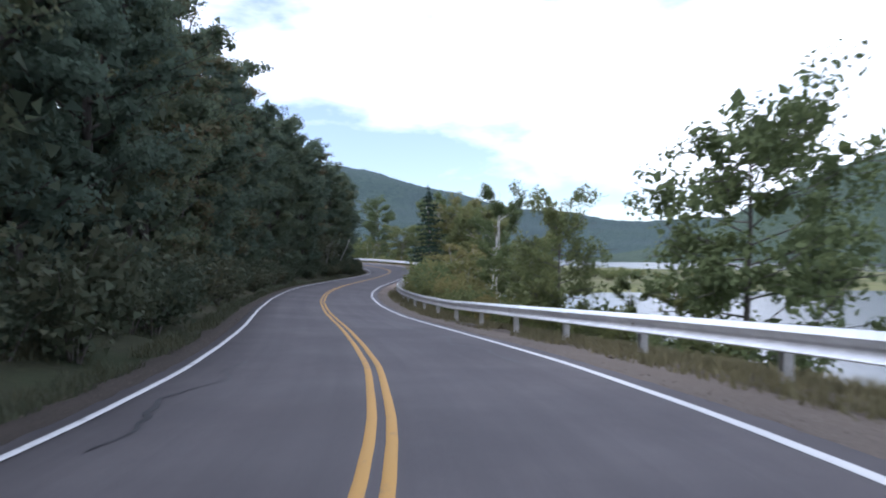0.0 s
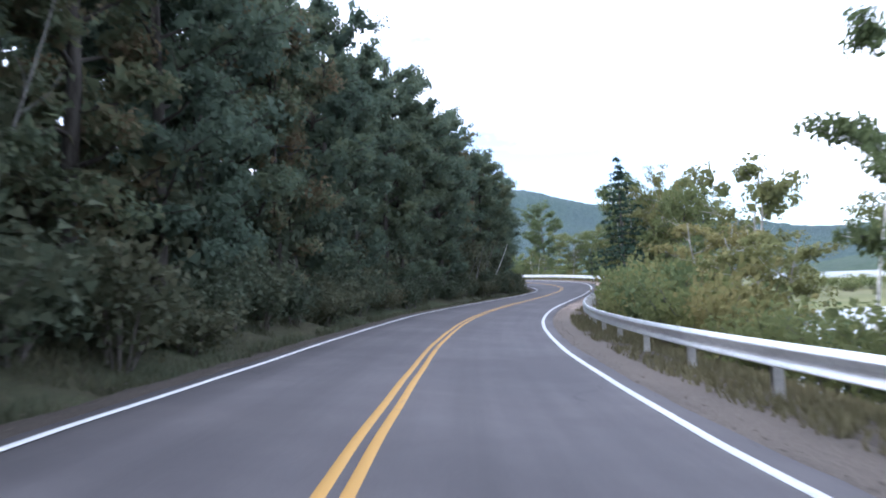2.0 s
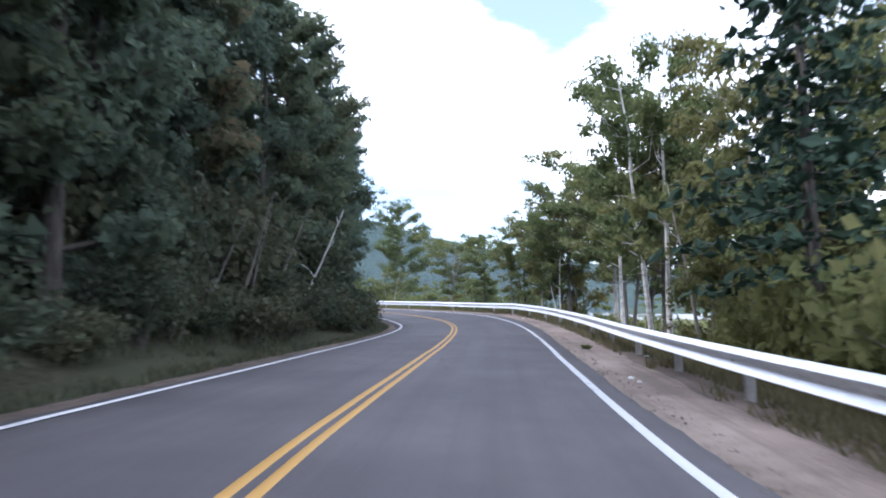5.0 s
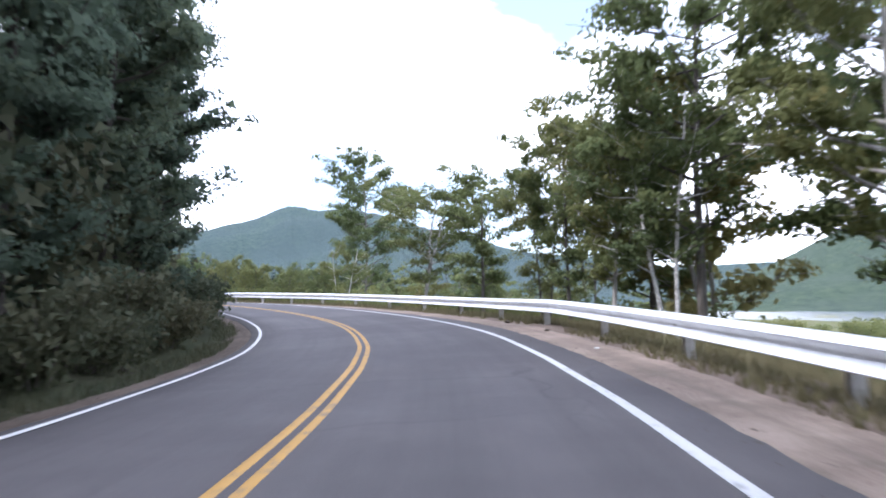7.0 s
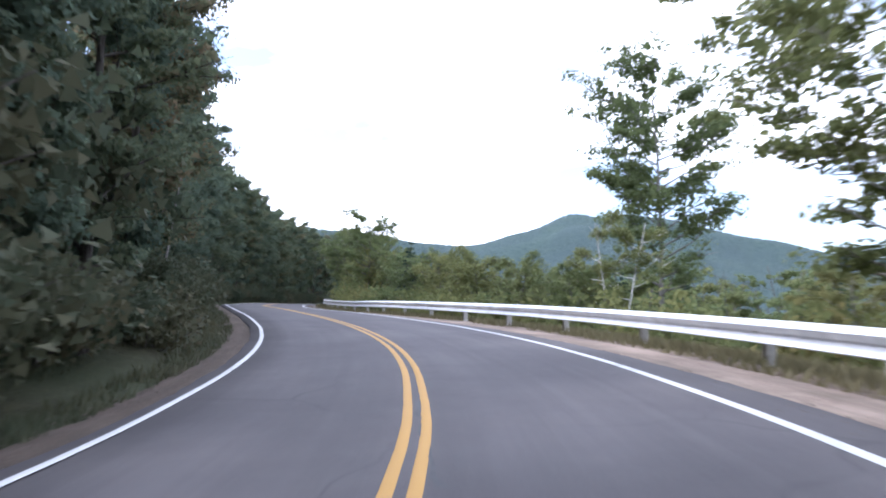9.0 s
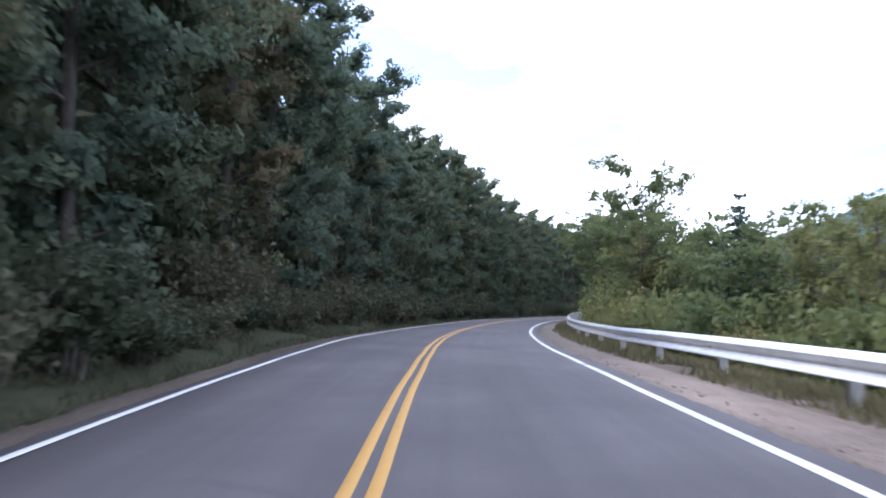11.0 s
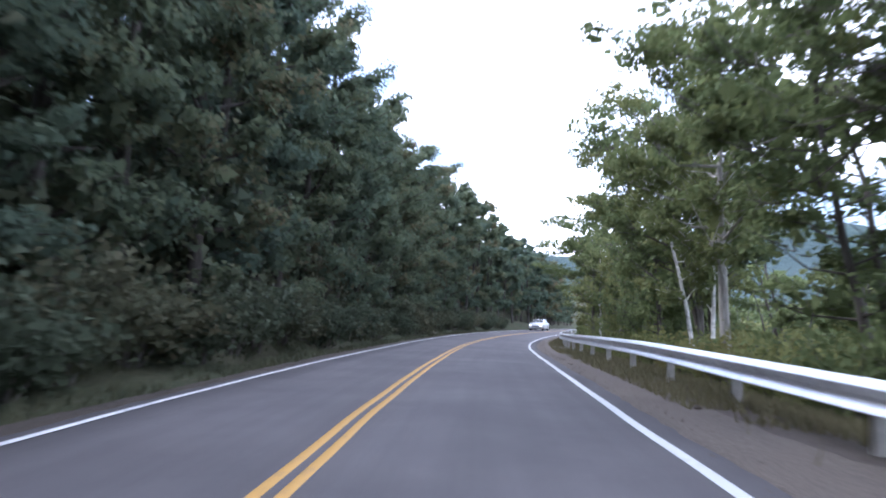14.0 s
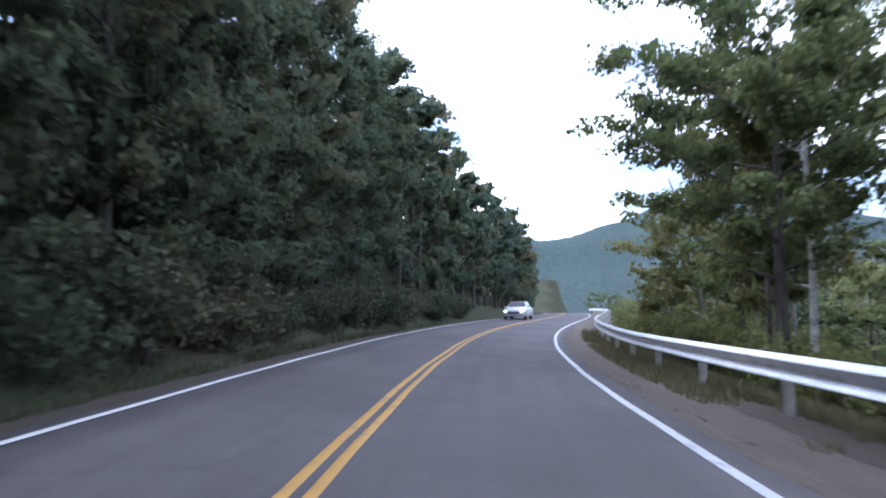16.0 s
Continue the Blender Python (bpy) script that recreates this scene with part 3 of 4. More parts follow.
def make_tree(name, r, h, base, rad, leaves, leaf, bark, foliage, label, stems=1, limbs=9, lean=0.0, thick=0.014, droop=0.0, gap=0.3, top_wide=False, clump=0.3, tri=False, per=36, fill=0, squash=0.5, inner=2.2, reach=0.6):
    root = tagged(new(name), label, "tree")
    wood, tips = [], []
    for k in range(stems):
        az = r.uniform(0, 6.28)
        off = 0.0 if stems == 1 else 0.25
        t = np.linspace(0, 1, 9)
        sway = np.cumsum(r.normal(size=(9, 2)) * 0.025 * h / 3, 0) * t[:, None]
        sp = (0.16 if stems > 1 else 0.0) * h
        pts = np.stack([off * np.cos(az) + sp * np.cos(az) * t ** 1.3 + sway[:, 0] + lean * t * h, off * np.sin(az) + sp * np.sin(az) * t ** 1.3 + sway[:, 1], -0.4 + (0.94 * h + 0.4) * t], 1)
        tr = thick * h * (0.75 if stems > 1 else 1)
        wood.append(tube(pts, tr * (1.0 - 0.88 * t) + 0.008, 8))
        for i in range(limbs):
            q = (base / h) * 0.9 + (0.93 - base / h * 0.9) * ((i + r.uniform(0, 0.9)) / limbs)
            st = np.array([np.interp(q, t, pts[:, j]) for j in range(3)])
            a = i * 2.4 + r.uniform(-0.5, 0.5) + k
            x = np.clip((q * h - base) / (h - base), 0, 1)
            prof = (0.55 + 0.9 * x - 1.25 * max(0, x - 0.45)) if not top_wide else (0.35 + 0.95 * x - 1.0 * max(0, x - 0.75))
            ln = rad * max(0.25, prof) * r.uniform(0.75, 1.2)
            rise = r.uniform(0.25, 0.75) - droop
            e = st + np.array([np.cos(a), np.sin(a), rise]) * ln
            m = (st + e) / 2 + np.array([0, 0, -0.08 * ln]) + r.normal(size=3) * 0.06 * ln
            wood.append(tube([st, m, e], [tr * 0.42 * (1 - 0.6 * q), tr * 0.25 * (1 - 0.6 * q), 0.008], 5))
            for z in range(5):
                p0 = st + (e - st) * r.uniform(0.3, 0.95)
                p1 = p0 + (np.array([np.cos(a + r.uniform(-1.2, 1.2)), np.sin(a + r.uniform(-1.2, 1.2)), r.uniform(0.0, 0.8) - droop]) * ln * r.uniform(0.3, 0.65))
                wood.append(tube([p0, p1], [tr * 0.14, 0.006], 4))
                tips.append((p0, p1, ln))
            tips.append((st + (e - st) * 0.45, e, ln))
        tips.append((pts[6], pts[8], rad * 0.5))
    v, f = join(wood)
    part("trunk", np_mesh("trunk", v, f, bark, True), root)
    # rounded clumps of leaves at the twig ends, larger sprays inside the crown
    wts = np.array([t[2] for t in tips]) ** 1.3
    nc = leaves // per
    pick = r.choice(len(tips), nc, p=wts / wts.sum())
    p0, p1, ln = (np.array([t[j] for t in tips]) for j in range(3))
    u = r.uniform(0.2, 1.0, nc)[:, None]
    cc = p0[pick] + (p1 - p0)[pick] * u + np.clip(r.normal(size=(nc, 3)), -1.2, 1.2) * (gap * 0.25 * ln[pick])[:, None] * [1, 1, 0.6]
    v, f = clump_leaves(r, cc, clump * r.uniform(0.6, 1.3, nc), per, leaf, squash, tri)
    if fill:
        pick = r.choice(len(tips), fill, p=wts / wts.sum())
        c = p0[pick] + (p1 - p0)[pick] * r.uniform(0.0, reach, fill)[:, None]
        c = c * [0.6 + 0.3 * reach, 0.6 + 0.3 * reach, 1] + r.normal(size=(fill, 3)) * 0.12
        c[:, 2] = np.maximum(c[:, 2], 0.3)
        v, f = join([(v, f), leaf_quads(r, c, inner * leaf, tri=tri)])
    part("crown", np_mesh("crown", v, f, foliage), root)
    return root


def make_spruce(name, r, h, rad, sprays, size, label, lowest=0.06):
    root = tagged(new(name), label, "tree")
    t = np.linspace(0, 1, 7)
    wood = [tube(np.stack([0 * t, 0 * t, -0.4 + (h + 0.4) * t], 1), 0.013 * h * (1 - 0.95 * t) + 0.005, 7)]
    c = []
    z = lowest * h
    while z < 0.985 * h:
        x = z / h
        ln0 = rad * (1 - x) ** 0.8 + 0.08
        for a in np.arange(6) * 1.047 + r.uniform(0, 6.28):
            ln = ln0 * r.uniform(0.45, 1.25)
            e = np.array([np.cos(a) * ln, np.sin(a) * ln, z - 0.16 * ln + r.uniform(-0.1, 0.1)])
            st = np.array([0, 0, z])
            wood.append(tube([st, (st + e) / 2 + [0, 0, -0.05 * ln], e + [0, 0, 0.06 * ln]], [0.02, 0.014, 0.004], 4))
            k = max(4, int(sprays * ln / rad / (6 * 0.5 * h / 0.42)))
            u = r.uniform(0.15, 1.05, k)[:, None]
            c.append(st + (e - st) * u + r.normal(size=(k, 3)) * [0.13 * ln, 0.13 * ln, 0.07] + [0, 0, -0.06])
        z += 0.5 * r.uniform(0.7, 1.35)
    v, f = join(wood)
    part("trunk", np_mesh("trunk", v, f, BARK, True), root)
    v, f = leaf_quads(r, np.concatenate(c), size, 0.9, 2.0)
    part("crown", np_mesh("crown", v, f, NEEDLE), root)
    return root


def make_shrub(name, r, h, rad, leaves, leaf, foliage, label, tri=False):
    root = tagged(new(name), label, "bush")
    wood, tips = [], []
    for i in range(11):
        a, q = r.uniform(0, 6.28), r.uniform(0.3, 1)
        e = np.array([np.cos(a) * rad * q, np.sin(a) * rad * q, h * r.uniform(0.55, 1.0) * (1.1 - 0.45 * q)])
        m = e * [0.45, 0.45, 0.6] + r.normal(size=3) * 0.06
        wood.append(tube([(0.12 * np.cos(a), 0.12 * np.sin(a), -0.15), m, e], [0.025, 0.016, 0.005], 4))
        tips += [(m * 0.5, e), (m, e)]
    v, f = join(wood)
    part("woody_stem", np_mesh("woody_stem", v, f, BARK, True), root)
    pick = r.choice(len(tips), leaves)
    p0, p1 = np.array([t[0] for t in tips])[pick], np.array([t[1] for t in tips])[pick]
    c = p0 + (p1 - p0) * r.uniform(0.05, 1.05, leaves)[:, None] + r.normal(size=(leaves, 3)) * [0.15 * rad, 0.15 * rad, 0.09 * h]
    c[:, 2] = np.maximum(c[:, 2], 0.06)
    v, f = leaf_quads(r, c, leaf, tri=tri)
    part("foliage", np_mesh("foliage", v, f, foliage), root)
    return root


PLACED = set()


def plant(tree, s, d, scale=1.0, turn=0.0, wide=1.0, group="", tilt=(0, 0), label=""):
    x, y, _ = road_at(float(s), np.array(float(d)))
    z = float(ground_z(np.array([x]), np.array([y]))[0])
    m = pose(x, y, z - 0.03, tilt[0], tilt[1], heading(s) + turn) @ Matrix.Diagonal((scale * wide, scale * wide, scale, 1))
    if tree.name in PLACED:
        ob = copy_thing(tree, m @ Matrix.Diagonal((*tree.scale, 1)).inverted())
    else:
        PLACED.add(tree.name)
        tree.matrix_basis = m
        ob = tree
    return tagged(ob, label, group=group)


R = np.random.RandomState(11)
wall_label = "tall dark green broadleaf tree in the forest wall"
FOREST = [make_tree("forest_tree", np.random.RandomState(20 + i), 14.0, 0.8, 2.3 + 0.2 * (i % 2), 13500, 0.15, FOREST_BARK, LEAF_DARK, wall_label, limbs=30, gap=0.3, clump=0.5, tri=True, per=45, fill=2800, squash=0.75, inner=2.3, reach=0.92) for i in range(4)]
BACK = [make_tree("hillside_tree", np.random.RandomState(40 + i), 14.0, 1.6, 2.7, 1800, 0.36, FOREST_BARK, LEAF_DARK, "dark green broadleaf tree on the wooded slope", limbs=12, gap=0.4, clump=0.6, tri=True, per=20, fill=350, squash=0.7, inner=3.0) for i in range(3)]
LOW = [make_tree("lowland_tree", np.random.RandomState(45 + i), 8.0, 0.9, 2.0, 1150, 0.27, BARK, LEAF_GREEN, "green broadleaf tree in the low woods by the marsh", stems=2, limbs=6, gap=0.3, clump=0.55, per=23, fill=110, squash=0.7) for i in range(3)]
SPRUCE = [make_spruce("spruce", np.random.RandomState(50 + i), 12.0, 2.9, 4200, 0.34, "dark green spruce with drooping tiers of branches", (0.22, 0.06)[i]) for i in range(2)]
AIRY = [make_tree("roadside_tree", np.random.RandomState(60 + i), 8.0, 2.5, 2.6, 11000, 0.155, BARK if i != 1 else PALE_BARK, LEAF_GREEN, "open-crowned green roadside tree behind the guard rail", stems=1 + (i % 2), limbs=20, gap=0.27, top_wide=True, clump=0.52, per=50, fill=300, squash=0.55) for i in range(4)]
FULL = [make_tree("leafy_tree", np.random.RandomState(70 + i), 7.0, 0.6, 2.1, 7000, 0.16, BARK, LEAF_GREEN, "bushy green tree on the bank behind the guard rail", stems=2, limbs=22, gap=0.4, clump=0.46, per=40, fill=500, squash=0.85, reach=0.8) for i in range(2)]
SPREAD = [make_tree("spreading_tree", np.random.RandomState(75 + i), 7.0, 0.35, 3.0, 10500, 0.165, BARK, (LEAF_GREEN, LEAF_GREEN, LEAF_FALL)[i], ("broad round-crowned green tree with leaves down to the bank", "broad round-crowned green tree with leaves down to the bank", "broad yellowing tree with leaves down to the ground")[i], limbs=36, gap=0.5, droop=0.12, clump=0.5, per=40, fill=700, squash=0.85, reach=0.8) for i in range(3)]
BIRCHES = [make_tree("birch", np.random.RandomState(80 + i), 7.5, 2.9, 1.8, 6600, 0.15, BIRCH, LEAF_GREEN, "slender white-barked birch with a thin crown", stems=1 + i, limbs=10, gap=0.28, clump=0.45, per=40, fill=150, squash=0.6) for i in range(2)]
FALL = [make_tree("autumn_tree", np.random.RandomState(90 + i), 6.0, 0.7, 1.6, 4400, 0.155, PALE_BARK, LEAF_FALL, "small tree with yellow and orange autumn leaves", stems=2, limbs=11, gap=0.3, clump=0.42, per=40, fill=250, squash=0.6) for i in range(2)]
CANOPY = [make_tree("canopy_tree", np.random.RandomState(120 + i), 11.0, 4.0, 3.6, 14000, 0.165, (BARK, PALE_BARK)[i % 2], LEAF_FALL if i == 3 else LEAF_GREEN, ("tall dark-trunked tree with a high spreading green crown", "tall tree with a pale trunk and high green crown", "tall two-stemmed tree with a spreading green crown", "tall pale-stemmed tree with a yellowing high crown")[i], stems=1 + (i == 2), limbs=22, gap=0.28, lean=0.05 * (i == 1), thick=(0.016, 0.016, 0.016, 0.01)[i], clump=0.62, per=56, fill=700, squash=0.45) for i in range(4)]
TALL = make_tree("tall_tree", np.random.RandomState(131), 18.0, 7.0, 4.5, 22000, 0.19, GREY_BARK, LEAF_GREEN, "very tall open-crowned green tree rising above the low woods", limbs=36, gap=0.28, clump=0.75, per=58, fill=1100, squash=0.45, thick=0.011)
SHRUB = [make_shrub("bush", np.random.RandomState(100 + i), 2.4, 1.4, 700, 0.2, (LEAF_BUSH, LEAF_BUSH, LEAF_GREEN, LEAF_FALL)[i], ("dense yellow-green bush beyond the guard rail", "dense yellow-green bush beyond the guard rail", "low dark green bush beyond the guard rail", "yellowing autumn bush beyond the guard rail")[i]) for i in range(4)]
DARK_SHRUB = [make_shrub("undergrowth_bush", np.random.RandomState(110 + i), 2.0, 1.5, 1900, 0.145, LEAF_SHADE, "leafy undergrowth at the forest edge, shade put into its colour", True) for i in range(3)]

# true heights of the kinds
H = {t.name: float(np.percentile([v.co.z for v in next(c for c in t.children if c.name.split('.')[0] in ('crown', 'foliage')).data.vertices], 99.5)) for t in FOREST + BACK + LOW + SPRUCE + AIRY + FULL + SPREAD + BIRCHES + FALL + CANOPY + [TALL] + SHRUB}

# forest wall along the left side
s = -18.0
while s < 330:
    top = np.interp(s, [-20, 15, 30, 50, 75, 95, 112, 125, 145, 160, 200, 260, 285, 330], [12, 10.6, 11.8, 13.8, 15.2, 13.2, 12.2, 11.2, 12.8, 13.4, 14.6, 13.0, 11.6, 11])
    inner = np.interp(s, [75, 78, 88, 91, 100, 125, 150], [0, -1.5, -1.5, -0.2, -0.35, -0.35, 0])
    k = R.randint(0, 7)
    tree = BACK[k % 3] if s > 245 else FOREST[k % 4]
    plant(tree, s, -6.9 + inner + R.uniform(-0.6, 0.5), top / H[tree.name] * R.uniform(0.92, 1.08), R.uniform(0, 360), R.uniform(0.9, 1.1), "forest wall")
    s += R.uniform(2.3, 3.1)
for row, d0 in ((0, -12.6), (1, -15.3), (2, -18.3)):
    s = -16.0 + row
    while s < 330:
        top = np.interp(s, [-20, 15, 30, 50, 75, 95, 112, 125, 145, 160, 200, 260, 285, 330], [11, 9.4, 10, 12, 13, 11, 10, 9.5, 11, 11.8, 12.8, 11.6, 10, 9.6])
        tree = BACK[R.randint(0, 3)]
        plant(tree, s, d0 + R.uniform(-1, 1), (top - 0.6 * row) / H[tree.name] * R.uniform(0.85, 1.08), R.uniform(0, 360), R.uniform(0.9, 1.2), "wooded slope")
        s += R.uniform(3.0, 4.2)
s = -18.0
while s < 240:
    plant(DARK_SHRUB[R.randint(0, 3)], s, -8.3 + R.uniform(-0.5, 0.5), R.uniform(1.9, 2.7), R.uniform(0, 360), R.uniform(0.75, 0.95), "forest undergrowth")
    s += R.uniform(1.8, 2.6)
s = -18.0
while s < 260:
    plant(DARK_SHRUB[R.randint(0, 3)], s, -5.2 + R.uniform(-0.5, 0.25), R.uniform(0.6, 1.25), R.uniform(0, 360), R.uniform(0.85, 1.2), "forest undergrowth")
    s += R.uniform(1.5, 2.6)

# trees beyond the guard rail, one by one
def roadside(rows):
    """Trees beyond the guard rail: kind, place along and beside the road, top above the road, width."""
    for tree, s, d, top, wide in rows:
        x, y, z = road_at(float(s), np.array(float(d)))
        drop = float(np.interp(s, S, RZ)) - float(ground_z(np.array([x]), np.array([y]))[0])
        plant(tree, s, d, (top + drop) / H[tree.name], R.uniform(0, 360), wide, "roadside trees")


roadside([
    (AIRY[3], 10.0, 8.9, 8.4, 0.55), (SPREAD[0], 19.0, 11.2, 6.4, 1.0), (BIRCHES[0], 19.5, 9.4, 1.2, 0.8), (BIRCHES[0], 21.4, 9.0, 1.6, 0.8),
    (SPREAD[1], 24.2, 7.8, 4.7, 0.66), (FULL[0], 29.5, 9.4, 2.6, 0.8), (FULL[1], 33, 9.8, 3.0, 0.9), (BIRCHES[0], 36.2, 9.4, 6.3, 0.55), (BIRCHES[0], 34.2, 8.6, 3.6, 0.7),
    (AIRY[0], 42, 13, 4.4, 0.6), (FALL[0], 46, 10.4, 2.8, 1.0), (FALL[0], 51, 9.8, 3.6, 1.05), (FALL[1], 56.0, 12.2, 6.9, 0.8),
])
roadside([
    (SPRUCE[0], 73.2, 7.2, 10.0, 1.05), (FALL[0], 74.8, 8.6, 2.8, 1.0), (FULL[1], 76.6, 9.2, 5.0, 0.9), (SPREAD[0], 77.6, 11.4, 8.2, 0.7), (SPREAD[2], 78.6, 8.6, 4.4, 0.75), (SPREAD[2], 82.0, 9.4, 5.4, 0.7), (CANOPY[3], 80.0, 10.2, 9.8, 0.8),
    (FALL[0], 80.2, 7.6, 4.6, 1.0), (FALL[1], 81.0, 8.6, 6.0, 0.9), (BIRCHES[1], 84.35, 7.25, 10.5, 0.75), (BIRCHES[0], 83.8, 7.5, 9.6, 0.7), (CANOPY[0], 86.0, 8.0, 9.8, 0.8),
    (CANOPY[3], 88.0, 8.8, 8.8, 0.7), (BIRCHES[0], 90.0, 7.4, 7.2, 0.9), (CANOPY[2], 93.6, 8.6, 8.8, 0.95), (CANOPY[2], 101.6, 12.6, 10.2, 1.1), (CANOPY[1], 98.8, 9.8, 10.6, 0.9),
])
roadside([
    (CANOPY[0], 103.2, 8.5, 10.8, 0.85), (BIRCHES[1], 103.6, 8.0, 6.6, 0.9), (AIRY[1], 106.2, 7.5, 7.2, 1.0), (AIRY[2], 109.3, 7.9, 7.4, 0.85), (AIRY[3], 111.2, 8.0, 6.2, 0.8), (AIRY[0], 107.4, 9.8, 8.0, 1.2), (FALL[1], 105.2, 10.6, 7.2, 1.0), (FULL[0], 114.0, 10.4, 2.0, 1.0), (FULL[1], 119.0, 10.6, 2.2, 1.0), (FALL[0], 124.5, 10.2, 1.9, 1.1),
    (AIRY[0], 116, 7.8, 6.7, 1.1), (AIRY[1], 121.6, 7.5, 7.6, 1.3), (BIRCHES[1], 136.5, 12.8, 5.0, 0.8), (TALL, 139.0, 17.6, 14.2, 0.8), (CANOPY[2], 115.2, 13.4, 10.4, 0.5),
    (CANOPY[0], 169.5, 8.8, 8.6, 0.75), (AIRY[1], 173, 9.8, 4.8, 0.8), (FULL[0], 178, 9.2, 4.6, 1.0), (FULL[1], 183, 9.4, 5.6, 1.0),
])
roadside([
    (CANOPY[2], 186, 8.4, 8.6, 1.0), (BIRCHES[0], 187.4, 8.6, 8.0, 1.0), (AIRY[3], 190.5, 8.6, 8.8, 1.1), (CANOPY[1], 196.0, 7.5, 10.8, 0.85), (BIRCHES[1], 199.6, 8.2, 7.6, 0.9),
    (CANOPY[2], 201.5, 9.0, 10.0, 0.9), (CANOPY[0], 205.8, 9.8, 11.0, 1.05), (AIRY[2], 208, 8.8, 9.4, 0.85), (SPREAD[0], 211, 9.4, 5.6, 0.8), (SPREAD[1], 216, 9.0, 6.6, 0.75), (AIRY[3], 218.5, 10.8, 7.4, 0.8),
    (CANOPY[0], 225.0, 7.4, 8.6, 1.1), (BIRCHES[0], 224.7, 7.9, 7.4, 0.8), (FULL[0], 223.5, 11.6, 6.0, 0.9), (AIRY[0], 228.5, 8.4, 8.0, 0.8),
])
roadside([
    (AIRY[2], 231.0, 8.6, 10.8, 0.75), (CANOPY[3], 230, 9.6, 8.6, 0.7), (FALL[1], 236, 9.4, 6.2, 1.1), (FALL[0], 239.5, 9.0, 5.0, 1.1), (FULL[1], 258, 13.0, 3.4, 1.0),
    (FULL[0], 276, 13.6, 4.0, 1.0), (SPRUCE[0], 285, 11.5, 6.5, 0.8), (SPRUCE[1], 290, 12.5, 7.0, 0.8),
])

# bushes beyond the rail
s = 18.0
while s < 300:
    tall = np.interp(s, [18, 26, 32, 38, 46, 60, 74, 79, 82, 112, 140, 160, 170, 178, 190, 226, 238, 300], [0.3, 0.6, 0.7, 0.8, 2.0, 2.5, 2.3, 1.0, -0.2, 1.2, 1.3, 1.5, 2.2, 2.3, 1.2, 0.7, 1.5, 1.5])
    for d in ((7.3, 9.0) if s < 80 or s > 138 else (9.6,)):
        d = d + R.uniform(-0.3, 0.6)
        x, y, z = road_at(s, np.array(d))
        drop = float(np.interp(s, S, RZ)) - float(ground_z(np.array([x]), np.array([y]))[0])
        tree = SHRUB[(0, 1, 2, 2, 1, 3)[R.randint(0, 6)]]
        k = (tall * R.uniform(0.35, 1.2) + drop) / H[tree.name]
        plant(tree, s + R.uniform(-0.4, 0.4), d, k, R.uniform(0, 360), R.uniform(0.8, 1.1) / max(1.0, 0.75 * k), "bushes by the rail")
    s += R.uniform(1.3, 2.1)
# young woods right behind the rail on the long bend
s = 136.0
while s < 177:
    d = 9.4 + R.uniform(0, 3)
    x, y, z = road_at(s, np.array(d))
    drop = float(np.interp(s, S, RZ)) - float(ground_z(np.array([x]), np.array([y]))[0])
    tree = FULL[R.randint(0, 2)] if R.uniform() > 0.18 else SPRUCE[1]
    plant(tree, s, d, (np.interp(s, [136, 150, 165, 176], [2.6, 4.0, 5.0, 5.0]) * R.uniform(0.75, 1.1) + drop) / H[tree.name], R.uniform(0, 360), R.uniform(0.9, 1.15), "young woods")
    s += R.uniform(1.9, 2.9)
# woods lower down, towards the marsh
for i in range(230):
    s, d = R.uniform(100, 320), 13 + 60 * R.uniform(0, 1) ** 1.2
    if s < 132:
        plant(SHRUB[i % 3], s, 58 + 0.5 * d, R.uniform(0.8, 1.5), R.uniform(0, 360), 1.2, "low woods")
        continue
    top = np.interp(s, [100, 130, 165, 185, 240], [-2.2, -1.0, 0.8, 3.6, 3.0]) + 0.03 * d
    x, y, z = road_at(s, np.array(d))
    drop = float(np.interp(s, S, RZ)) - float(ground_z(np.array([x]), np.array([y]))[0])
    if i % 9 == 0 and s > 140:
        plant(SPRUCE[1], s, d, (top + 1.2 + drop) / H[SPRUCE[1].name] * R.uniform(0.8, 1.1), R.uniform(0, 360), 1.0, "low woods")
    else:
        plant(LOW[i % 3], s, d, (top + drop) / H[LOW[i % 3].name] * R.uniform(0.75, 1.12), R.uniform(0, 360), R.uniform(0.9, 1.3), "low woods")

# woods where the road leaves the valley
far = np.random.RandomState(23)
for i in range(64):
    s, d = far.uniform(300, 412), far.uniform(8.5, 60)
    tree = SPRUCE[1] if i % 4 == 0 else LOW[i % 3]
    plant(tree, s, d, (far.uniform(5.5, 8.5) if i % 4 == 0 else far.uniform(4.2, 7.0)) / H[tree.name], far.uniform(0, 360), far.uniform(0.9, 1.2), "far woods")
for i in range(34):
    tree = BACK[i % 3]
    plant(tree, 331 + 2.4 * i, -far.uniform(7, 12), far.uniform(7.5, 10) / H[tree.name], far.uniform(0, 360), 1.1, "far woods")


